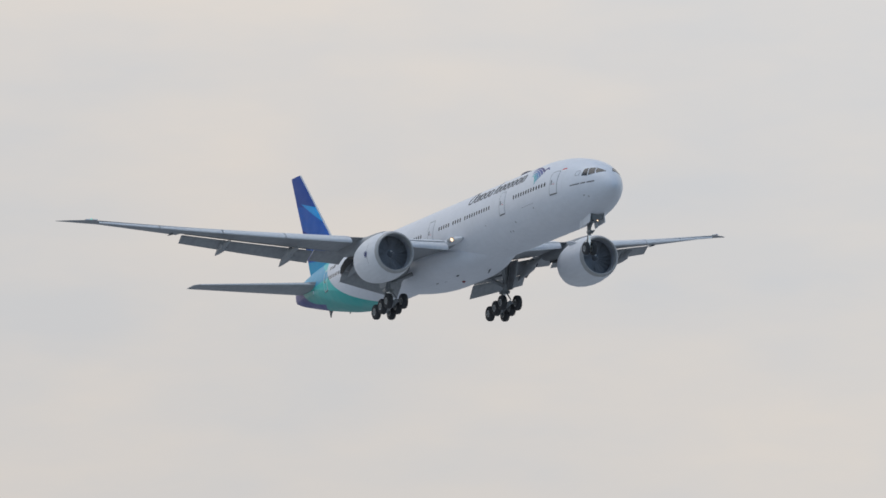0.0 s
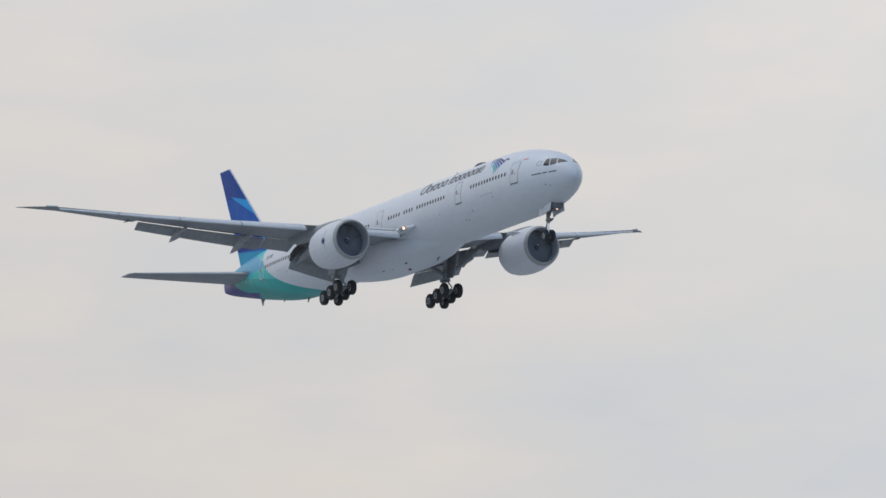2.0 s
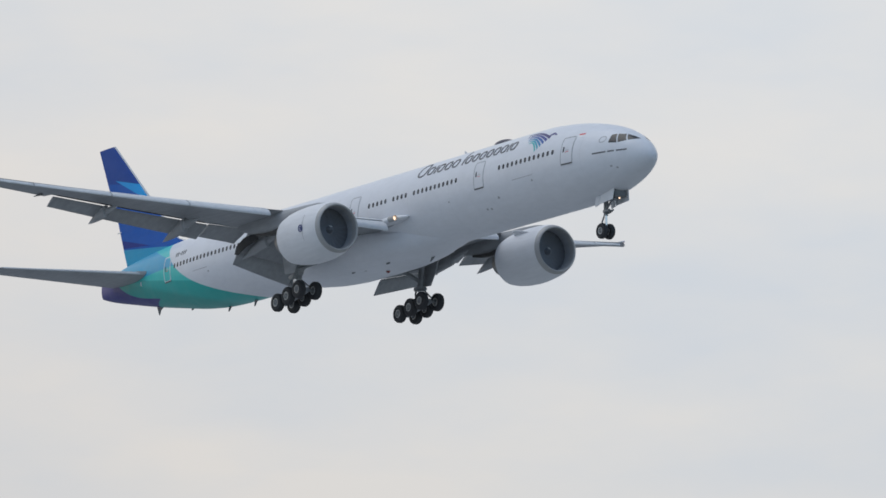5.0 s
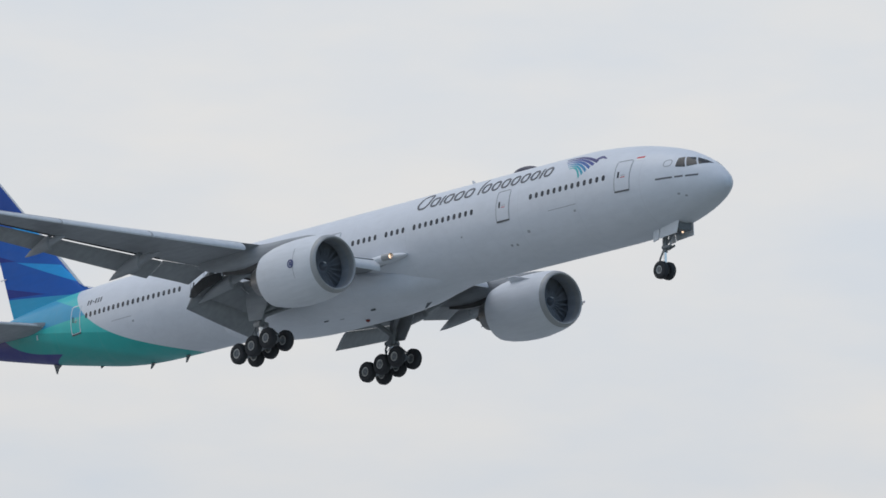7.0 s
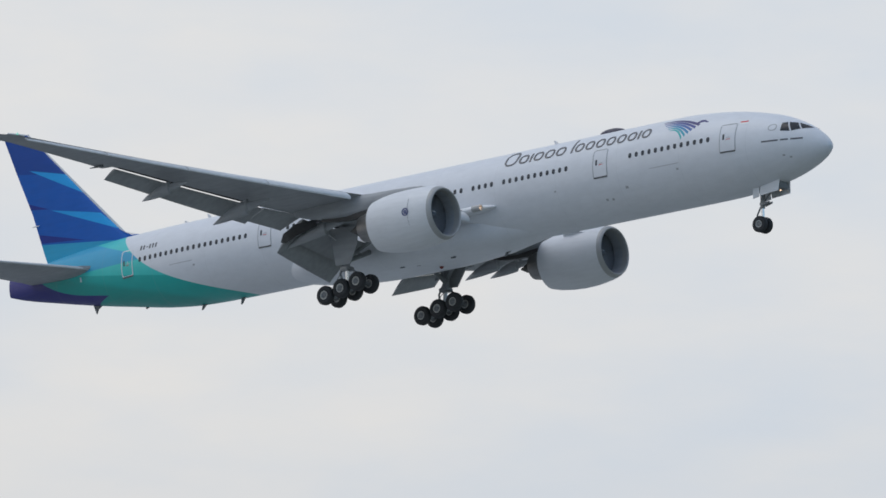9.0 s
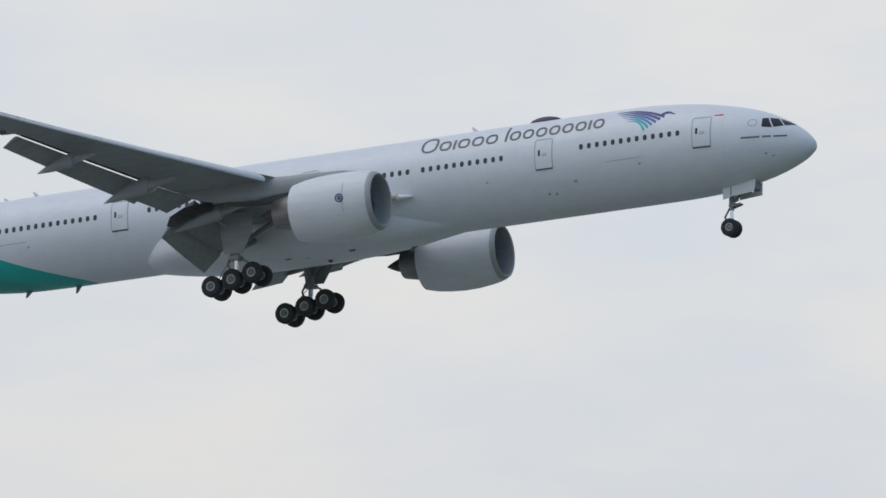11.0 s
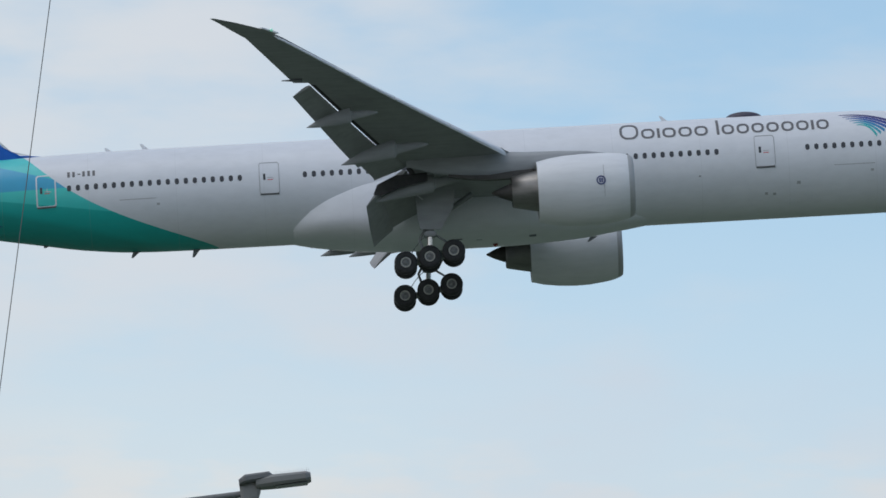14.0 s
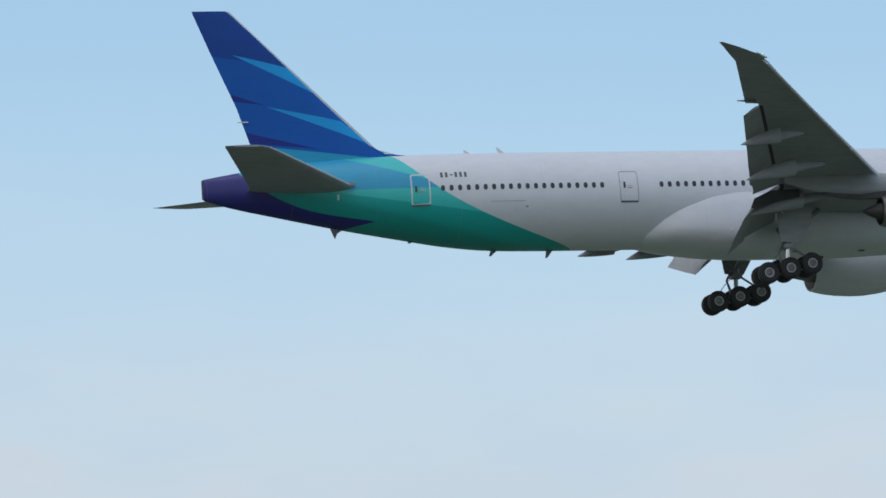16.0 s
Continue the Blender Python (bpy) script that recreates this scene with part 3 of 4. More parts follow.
    for x, z, r in ((-10.66, -1.22, 0.09), (-15.06, -1.71, 0.11), (-17.0, -2.21, 0.09), (-16.52, -2.25, 0.09), (-20.92, -1.07, 0.07), (-53.1, -0.95, 0.09), (-2.75, -1.45, 0.08), (-2.35, -1.6, 0.07)):
        bm = bmesh.new()
        drape(bm, box_grid(x - r, x + r, z - r * 0.7, z + r * 0.7, 1, 1), -1, 0.012)
        part("vent_port", bm, M["outline"], hull)
    # satcom dome
    bm = bmesh.new()
    bmesh.ops.create_uvsphere(bm, u_segments=28, v_segments=14, radius=1.0, matrix=Matrix.Translation((-17.9, 0, 2.86)) @ Matrix.Diagonal((1.12, 0.62, 0.42, 1)))
    smooth(part("satcom_dome", bm, M["dome"], hull, "dark low antenna dome on the crown"))
    # blade aerials
    for x, z, h, sweep in ((-53.7, 2.9, 0.42, -0.28), (-55.9, 2.88, 0.30, -0.2), (-22.6, 2.9, 0.40, -0.25), (-54.6, -3.2, -0.38, -0.22), (-51.0, -3.24, -0.50, -0.18), (-59.9, -2.55, -0.14, -0.1), (-27.3, -3.8, -0.30, -0.3)):
        bm = bmesh.new()
        slab(bm, [(x + 0.22, 0, z), (x - 0.22, 0, z), (x + sweep - 0.12, 0, z + h), (x + sweep, 0, z + h)], 0.05)
        part("blade_aerial", bm, M["dark_grey"] if z < 0 else M["white"], hull)
    bm = bmesh.new()
    slab(bm, [(-64.2, 0, -1.75), (-65.1, 0, -1.55), (-64.92, 0, -2.0), (-64.78, 0, -2.34), (-64.62, 0, -2.0)], 0.10)
    part("tail_skid", bm, M["dark_grey"], hull)


build_hull_details()

# ---------------------------------------------------------------- wings
# |y|, leading edge x, clean trailing edge x, end of the fixed box x, height, thickness
WING = ((2.0, -27.0, -41.3, -37.0, -1.75, 1.75), (3.2, -28.05, -41.3, -37.2, -1.52, 1.60), (6.0, -29.9, -41.4, -37.9, -1.06, 1.28), (9.3, -32.08, -41.6, -38.6, -0.50, 1.06), (12.0, -33.85, -42.1, -39.9, -0.10, 0.92),
        (17.0, -37.13, -43.3, -41.75, 0.70, 0.66), (22.6, -40.81, -44.65, -43.85, 1.67, 0.46), (22.7, -40.88, -44.7, -44.7, 1.69, 0.45), (29.3, -45.21, -47.2, -47.2, 2.93, 0.22), (30.5, -46.15, -47.95, -47.95, 3.14, 0.17), (31.6, -47.6, -48.6, -48.6, 3.34, 0.11), (32.4, -48.85, -49.1, -49.1, 3.48, 0.05))


def wing_at(y):
    ys = [w[0] for w in WING]
    return [float(np.interp(y, ys, [w[k] for w in WING])) for k in range(1, 6)]


def foil_ring(y, side, cut=True):
    le, te, box, z, th = wing_at(y)
    ch = le - te
    end = (le - box) / ch if cut else 1.0
    twist = radians(np.interp(y, (3, 32), (2.5, -1.0)))
    up, lo = [], []
    for k in range(15):
        s = end * (1 - math.cos(math.pi * k / 14)) / 2
        h = 2.6 * (0.2969 * math.sqrt(s) - 0.126 * s - 0.3516 * s**2 + 0.2843 * s**3 - 0.1015 * s**4)
        drop = -(s - 0.35) * ch * math.sin(twist)
        up.append((le - ch * s, side * y, z + th * h * 0.75 * 0.62 + drop + 0.004))
        lo.append((le - ch * s, side * y, z - th * h * 0.75 * 0.62 + drop - 0.004 + 0.10 * th * s))
    return up + lo[::-1]


def build_wing(side):
    bm = bmesh.new()
    ys = sorted(set([w[0] for w in WING] + list(np.linspace(2.0, 32.4, 28))))
    loft(bm, [foil_ring(y, side) for y in ys])
    wing = smooth(part("wing", bm, M["grey"], aeroplane, "grey swept wing with a raked tip"), 35)

    # extended slats ahead of the leading edge
    for a, b in ((3.62, 8.75), (10.75, 15.6), (15.7, 20.3), (20.4, 25.0), (25.1, 29.6)):
        bm = bmesh.new()
        rings = []
        for y in np.linspace(a, b, 6):
            le, te, box, z, th = wing_at(y)
            c = 0.75 + 0.035 * (30 - y)
            f = 0.30 if y < 15 else 0.30 - 0.018 * (y - 15)
            ring = [(0.08, -0.36), (0.13, -0.26), (0.06, -0.08), (-0.12, 0.10), (-0.42, 0.28), (-1.05, 0.46), (-1.05, 0.42), (-0.5, 0.20), (-0.18, -0.04), (-0.02, -0.30)]
            rings.append([(le + f + px * c * 0.9, side * y, z - 0.10 + pz * (0.75 * th + 0.30)) for px, pz in ring])
        loft(bm, rings)
        smooth(part("slat", bm, M["slat"], wing, "bare metal slat run out"), 50)

    def flap(name, a, b, chords, drops, angles, lead, material="grey"):
        bm = bmesh.new()
        rings = []
        for k in range(5):
            t = k / 4
            y = a + (b - a) * t
            le, te, box, z, th = wing_at(y)
            c, d, ang, ld = (u + (v - u) * t for u, v in (chords, drops, angles, lead))
            ca, sa = math.cos(radians(ang)), math.sin(radians(ang))
            ring = []
            for px, pz in ((0, 0), (0.06, 0.055), (0.2, 0.085), (0.45, 0.075), (0.75, 0.035), (1, 0.004), (1, -0.004), (0.7, -0.012), (0.35, -0.03), (0.1, -0.045)):
                ring.append((box + ld - c * (px * ca + pz * sa), side * y, z - d + c * (pz * ca - px * sa)))
            rings.append(ring)
        loft(bm, rings)
        return smooth(part(name, bm, M[material], wing, "flap lowered for landing"), 40)

    flap("flap", 3.45, 8.75, (2.45, 1.95), (0.58, 0.30), (29, 34), (0.08, 0.08))
    flap("aft_flap", 3.45, 8.75, (1.62, 1.25), (1.80, 1.42), (42, 46), (-2.02, -1.50))
    flap("flap", 11.7, 22.45, (1.75, 1.18), (0.17, 0.10), (30, 30), (0.03, 0.03))
    flap("flaperon", 9.0, 11.55, (2.0, 1.7), (0.15, 0.14), (22, 24), (0.10, 0.10))
    # glints by the gear door and at the inboard flap root, modelled as pale rods
    for p, q in (((-38.12, 6.42, -1.68), (-37.50, 6.30, -2.22)), ((-39.80, 3.34, -2.48), (-40.10, 3.34, -2.74))):
        bm = bmesh.new()
        tube(bm, (p[0], side * p[1], p[2]), (q[0], side * q[1], q[2]), 0.036, 0.036, 8)
        part("flap_glint_rod", bm, M["slat"], wing, "pale rod drawn for a glint by the flap")
    # dark rib at the end of the inboard flap
    bm = bmesh.new()
    slab(bm, [(-37.2, side * 8.84, -1.10), (-39.1, side * 8.84, -1.20), (-40.15, side * 8.84, -1.68), (-40.4, side * 8.84, -2.25), (-40.0, side * 8.84, -2.36), (-38.8, side * 8.84, -1.92), (-37.2, side * 8.84, -1.62)], 0.05)
    part("flap_rib", bm, M["cove_shade_rib"], wing, "dark rib at the flap end")
    # shade of the cove behind the rear spar, put in as near-black strips
    for a, b in ((3.6, 8.6), (11.9, 22.3)):
        bm = bmesh.new()
        rings = []
        for k in range(7):
            y = a + (b - a) * k / 6
            box = wing_at(y)[2]
            low = min(p[2] for p in foil_ring(y, side)[-16:-13])
            front, back = box + (0.38 if b < 9 else 0.26), box + 0.04
            rings.append([(front, side * y, low - 0.002), (back, side * y, low - 0.002), (back, side * y, low - 0.022), (front, side * y, low - 0.022)])
        loft(bm, rings)
        part("flap_cove_shade", bm, M["cove_shade_rib"], wing)
    # spoiler row lying on the upper surface
    for a, b in ((12.2, 14.6), (14.7, 17.1), (17.2, 19.6), (19.7, 22.1)):
        bm = bmesh.new()
        pts = []
        for y, s in ((a, 0), (b, 0), (b, 1), (a, 1)):
            le, te, box, z, th = wing_at(y)
            pts.append((box + 0.9 - 0.95 * s, side * y, z + 0.30 * th * (1 - s) + 0.10))
        slab(bm, pts, 0.05)
        part("spoiler", bm, M["grey"], wing)
    # canoe fairings of the flap tracks
    for y, nose, tail, r in ((19.3, (-40.0, 0.46), (-44.1, -0.22), 0.42), (14.0, (-37.1, -0.48), (-42.22, -1.44), 0.50), (8.2, (-34.6, -1.38), (-40.45, -2.62), 0.50)):
        bm = bmesh.new()
        rings = []
        for t in (0, 0.03, 0.09, 0.18, 0.28, 0.365, 0.385, 0.44, 0.5, 0.57, 0.64, 0.71, 0.78, 0.85, 0.91, 0.96, 1.0):
            rr = max(r * (0.60 * (t / 0.36) ** 0.5 if t < 0.37 else 1.04 * (1 - ((t - 0.38) / 0.62) ** 1.7) ** 0.85), 0.012)
            x = nose[0] + (tail[0] - nose[0]) * t
            z = nose[1] + (tail[1] - nose[1]) * (0.35 * t + 0.65 * t * t)
            rings.append([(x, side * y + rr * 0.62 * math.cos(q), z + rr * (1.15 if math.sin(q) > 0 else 1.0) * math.sin(q)) for q in [2 * math.pi * j / 16 for j in range(16)]])
        loft(bm, rings)
        smooth(part("flap_fairing", bm, M["grey"], wing, "grey canoe fairing under the flap"))
    # little fence at the end of the flap, tip lamp
    bm = bmesh.new()
    tube(bm, (-44.2, side * 23.2, 1.72), (-45.35, side * 23.2, 1.75), 0.10, 0.03)
    part("hinge_fairing", bm, M["dark_grey"], wing)
    bm = bmesh.new()
    slab(bm, [(-45.35, side * 29.75, 3.06), (-46.25, side * 30.6, 3.22), (-46.55, side * 30.45, 3.20), (-45.75, side * 29.7, 3.06)], 0.07)
    part("tip_lamp", bm, M["flag_white"], wing)
    bm = bmesh.new()
    bmesh.ops.create_uvsphere(bm, u_segments=10, v_segments=6, radius=0.09, matrix=Matrix.Translation((-45.75, side * 30.2, 3.16)))
    part("lamp_lens", bm, M["lamp_green" if side < 0 else "lamp_red"], wing)
    # landing lamp in the wing root, with its housing
    bm = bmesh.new()
    rings = []
    for k in range(25):
        t = k / 24
        rr = 0.50 * math.sin(math.pi * min(1, 0.01 + 0.99 * t)) ** 0.55 + 0.006
        rings.append([(-26.0 - 4.2 * t, side * (3.04 + 0.34 * t) + rr * 0.95 * math.cos(q), -1.26 - 0.08 * t + rr * 0.58 * math.sin(q)) for q in [2 * math.pi * j / 24 for j in range(24)]])
    loft(bm, rings)
    smooth(part("root_glove", bm, M["white"], wing))
    c = (0, side * 3.66, -1.30)
    bm = bmesh.new()
    revolve(bm, [(-26.80, 0.185), (-26.79, 0.20), (-26.86, 0.215), (-27.5, 0.23), (-27.5, 0.16), (-27.02, 0.165)], c, seg=24)
    smooth(part("lamp_can", bm, M["lip"], wing), 50)
    bm = bmesh.new()
    revolve(bm, [(-26.97, 0.01), (-26.99, 0.10), (-27.03, 0.172), (-27.10, 0.172), (-27.10, 0.01)], c, seg=24)
    smooth(part("landing_lamp", bm, M["lamp_warm"], wing, "lit landing lamp in the wing root"), 50)
    return wing


for s in (-1, 1):
    made = build_wing(s)
# the port wing flexes a little less and stands slightly further forward
hinge = Matrix.Translation((-34.0, 3.0, -1.5))
made.matrix_local = hinge @ Matrix.Rotation(radians(-0.75), 4, "X") @ Matrix.Rotation(radians(-1.6), 4, "Z") @ hinge.inverted()

# ---------------------------------------------------------------- engines
ENG_Y, ENG_Z = 9.74, -2.75


def build_engine(side):
    c = (0, side * ENG_Y, ENG_Z)
    bm = bmesh.new()
    outer = [(-25.55, 1.85), (-25.75, 1.902), (-26.1, 1.955), (-26.5, 1.985), (-27.3, 2.02), (-28.2, 2.02), (-29.2, 1.97), (-30.1, 1.86), (-30.85, 1.69), (-30.85, 1.63), (-30.0, 1.72), (-29.0, 1.74)]
    revolve(bm, outer, c, seg=64, sag=0.09)
    nacelle = smooth(part("engine_nacelle", bm, M["white"], aeroplane, "large pale turbofan cowl"))
    bm = bmesh.new()
    revolve(bm, [(-25.55, 1.852), (-25.48, 1.83), (-25.42, 1.805), (-25.28, 1.73), (-25.23, 1.66), (-25.28, 1.59), (-25.45, 1.55), (-25.72, 1.54)], c, seg=64)
    smooth(part("inlet_lip", bm, M["lip"], nacelle, "satin metal inlet lip"))
    bm = bmesh.new()
    revolve(bm, [(-25.72, 1.54), (-26.2, 1.56), (-26.5, 1.59), (-26.9, 1.63)], c, seg=64)
    smooth(part("inlet_liner", bm, M["liner"], nacelle))
    proto = None
    for k in range(22):
        t = 2 * math.pi * k / 22
        if proto is None:
            bm = bmesh.new()
            pts = []
            for r, tw in ((0.42, 0.12), (0.9, 0.22), (1.60, 0.36)):
                for q in (-1, 1):
                    a = q * tw * 0.62 / max(r, 0.6) + 0.10 * (r - 1)
                    pts.append((q * (0.022 - 0.006 * r), r * math.cos(a), r * math.sin(a)))
            v = [bm.verts.new(p) for p in pts]
            for i in (0, 2):
                bm.faces.new((v[i], v[i + 1], v[i + 3], v[i + 2]))
            bmesh.ops.solidify(bm, geom=bm.faces[:], thickness=0.03)
            blade = part("fan_blade", bm, M["fan"], nacelle)
            proto = blade.data
        else:
            blade = new("fan_blade", proto)
            blade.parent = nacelle
        blade.matrix_local = Matrix.Translation((-26.45, side * ENG_Y, ENG_Z)) @ Matrix.Rotation(t, 4, "X")
    # flat disc added among the blades to fill their shaded gaps
    bm = bmesh.new()
    revolve(bm, [(-26.458, 1.585), (-26.458, 0.02)], c, seg=48)
    part("gap_fill_disc", bm, M["fan_back"], nacelle)
    bm = bmesh.new()
    revolve(bm, [(-26.05, 0.012), (-26.14, 0.12), (-26.34, 0.25), (-26.55, 0.33), (-26.75, 0.34)], c, seg=32)
    smooth(part("spinner", bm, M["fan"], nacelle))
    bm = bmesh.new()
    slab(bm, [(-26.16, side * ENG_Y - 0.05, ENG_Z + 0.16), (-26.32, side * ENG_Y - 0.09, ENG_Z + 0.26), (-26.34, side * ENG_Y + 0.12, ENG_Z + 0.26), (-26.18, side * ENG_Y + 0.08, ENG_Z + 0.16)], 0.03)
    part("spinner_mark", bm, M["flag_white"], nacelle)
    bm = bmesh.new()
    revolve(bm, [(-29.0, 1.35), (-30.3, 1.30), (-31.3, 1.12), (-32.3, 0.92), (-32.35, 0.86), (-31.6, 0.84)], c, seg=48)
    smooth(part("core_cowl", bm, M["core"], nacelle, "heat-stained metal core cowl"))
    bm = bmesh.new()
    revolve(bm, [(-31.4, 0.66), (-32.4, 0.52), (-33.0, 0.30), (-33.5, 0.05), (-33.52, 0.012)], c, seg=32)
    smooth(part("exhaust_plug", bm, M["plug"], nacelle, "dark exhaust cone"))
    # pylon
    bm = bmesh.new()
    rings = []
    for x, lo, hi, w in ((-26.7, 1.90, 2.04, 0.03), (-27.8, 1.90, 2.22, 0.17), (-29.5, 1.65, 2.32, 0.22), (-31.5, 1.05, 2.36, 0.22), (-33.5, 0.98, 2.5, 0.21), (-35.3, 1.12, 2.5, 0.17), (-37.0, 1.42, 2.5, 0.11), (-38.4, 1.85, 2.4, 0.03)):
        ring = []
        for q in range(12):
            t = 2 * math.pi * q / 12
            ring.append((x, side * ENG_Y + w * math.cos(t), ENG_Z + (lo + hi) / 2 + (hi - lo) / 2 * math.sin(t)))
        rings.append(ring)
    loft(bm, rings)
    smooth(part("pylon", bm, M["grey"], aeroplane, "grey engine pylon"), 60)
    # heat shield along the lower edge of the pylon
    bm = bmesh.new()
    rings = []
    for x, lo, hi, w in ((-31.0, 0.95, 1.30, 0.23), (-32.3, 0.80, 1.22, 0.27), (-33.6, 0.78, 1.06, 0.26), (-34.8, 0.88, 1.12, 0.20), (-36.0, 1.10, 1.26, 0.08)):
        rings.append([(x, side * ENG_Y + w * p, ENG_Z + q) for p, q in ((-1, hi), (-0.85, lo), (0.85, lo), (1, hi))])
    loft(bm, rings)
    part("heat_shield", bm, M["plug"], nacelle, "dark shield under the pylon")
    # strake on the inboard shoulder
    bm = bmesh.new()
    t = radians(45)
    yy, zz = math.cos(t), math.sin(t)
    slab(bm, [(-26.7, side * (ENG_Y - 1.98 * yy), ENG_Z + 1.98 * zz), (-28.6, side * (ENG_Y - 1.98 * yy), ENG_Z + 1.98 * zz), (-28.5, side * (ENG_Y - 2.42 * yy), ENG_Z + 2.42 * zz), (-27.9, side * (ENG_Y - 2.40 * yy), ENG_Z + 2.40 * zz)], 0.05)
    part("nacelle_strake", bm, M["white"], nacelle)
    # round badge on the outboard side, latch line and small port
    bm = bmesh.new()
    revolve(bm, [(-0.02, 0.27), (0.0, 0.27), (0.0, 0.20), (-0.02, 0.20)], (-27.2, side * (ENG_Y + 2.03), ENG_Z + 0.05), "Y", 28)
    part("badge", bm, M["badge"], nacelle, "round blue badge")
    for k in range(4):
        t = math.pi / 4 + k * math.pi / 2
        bm = bmesh.new()
        block(bm, (-27.2 + 0.09 * math.cos(t), side * (ENG_Y + 2.025), ENG_Z + 0.05 + 0.09 * math.sin(t)), (0.11, 0.02, 0.11), 0.02)
        part("badge_quarter", bm, M["badge"], nacelle)
    bm = bmesh.new()
    for k in range(16):
        a0, a1 = radians(-50 + 5 * k), radians(-45 + 5 * k)
        slab(bm, [(x, side * (ENG_Y + 2.026 * math.cos(a)), ENG_Z + 2.026 * math.sin(a)) for x, a in ((-27.0, a0), (-27.03, a0), (-27.03, a1), (-27.0, a1))], 0.008)
    part("cowl_joint", bm, M["outline"], nacelle)


for s in (-1, 1):
    build_engine(s)

# ---------------------------------------------------------------- tail


def thin_foil(le, te, th, place):
    """A closed symmetric foil ring; place(x, offset) gives the point."""
    ch = le - te
    up, lo = [], []
    for k in range(13):
        s = (1 - math.cos(math.pi * k / 12)) / 2
        h = 2.6 * th * (0.2969 * math.sqrt(s) - 0.126 * s - 0.3516 * s**2 + 0.2843 * s**3 - 0.1015 * s**4) * 0.5 + 0.004
        up.append(place(le - ch * s, h))
        lo.append(place(le - ch * s, -h))
    return up + lo[::-1]


def build_tail():
    bm = bmesh.new()
    rings = []
    for z, le, te, th in ((1.9, -60.2, -69.25, 2.5), (2.85, -61.3, -69.6, 2.4), (3.4, -62.05, -69.78, 2.3), (6.0, -64.72, -70.62, 1.75), (9.3, -68.0, -72.03, 1.2), (11.9, -70.62, -73.08, 0.75), (12.14, -70.98, -73.16, 0.4)):
        rings.append(thin_foil(le, te, th, lambda x, o, z=z: (x, o, z)))
    loft(bm, rings)
    fin = smooth(part("tail_fin", bm, M["fin"], aeroplane, "tall blue fin with pale blue streaks"), 45)
    bm = bmesh.new()
    slab(bm, [(-59.9, 0, 2.86), (-62.3, 0, 2.85), (-62.3, 0, 3.55), (-61.3, 0, 3.0)], 0.22)
    part("dorsal_fillet", bm, M["fin"], fin)
    bm = bmesh.new()
    slab(bm, [(-60.6, 0, 2.95), (-61.95, 0, 3.22), (-70.93, 0, 12.08), (-70.83, 0, 12.14), (-61.80, 0, 3.28)], 0.10)
    part("fin_leading_edge", bm, M["slat"], fin, "bare metal leading edge")
    bm = bmesh.new()
    slab(bm, [(-69.95, -0.14, 5.05), (-70.62, -0.05, 5.05), (-70.62, -0.05, 5.11), (-69.95, -0.14, 5.11)], 0.06)
    part("rudder_hinge", bm, M["white"], fin)
    for side in (-1, 1):
        bm = bmesh.new()
        rings = []
        for y, le, te, z, th in ((0.5, -62.9, -70.3, 0.60, 2.7), (1.9, -64.0, -70.5, 0.68, 2.4), (10.4, -71.05, -73.82, 1.60, 0.8), (10.76, -71.65, -73.9, 1.64, 0.45)):
            rings.append(thin_foil(le, te, th, lambda x, o, y=y, z=z: (x, side * y, z + o)))
        loft(bm, rings)
        stab = smooth(part("tailplane", bm, M["grey"], aeroplane, "grey horizontal tailplane"), 45)
        bm = bmesh.new()
        slab(bm, [(-63.3, side * 1.45, 0.72), (-64.3, side * 2.3, 0.78), (-66.5, side * 2.2, 0.75), (-66.5, side * 1.2, 0.72)], 0.20)
        part("root_seal", bm, M["grey"], stab)
        # pale bullet at the root of the leading edge, bare metal edge, hinge line of the elevator
        bm = bmesh.new()
        bmesh.ops.create_uvsphere(bm, u_segments=20, v_segments=12, radius=1.0, matrix=Matrix.Translation((-64.55, side * 1.92, 0.68)) @ Matrix.Rotation(radians(-22 * side), 4, "Z") @ Matrix.Diagonal((0.80, 0.24, 0.17, 1)))
        smooth(part("root_bullet", bm, M["slat"], stab, "pale bullet at the leading-edge root"))
        bm = bmesh.new()
        tube(bm, (-64.06, side * 1.95, 0.685), (-71.03, side * 10.38, 1.60), 0.085, 0.05, 10)
        smooth(part("leading_edge", bm, M["slat"], stab, "bare metal leading edge"), 60)
        bm = bmesh.new()
        drape(bm, box_grid(-64.88, -64.76, -0.16, 0.16, 1, 4), side, 0.05)
        part("static_port", bm, M["white"], hull)
    # exhaust slot at the end of the tail cone
    bm = bmesh.new()
    slab(bm, [(-72.9, 0.17, 1.45), (-73.06, 0.10, 1.46), (-73.06, 0.10, 0.28), (-72.9, 0.17, 0.22)], 0.06)
    part("tail_exhaust", bm, M["dark_grey"], hull)


build_tail()

# ---------------------------------------------------------------- landing gear


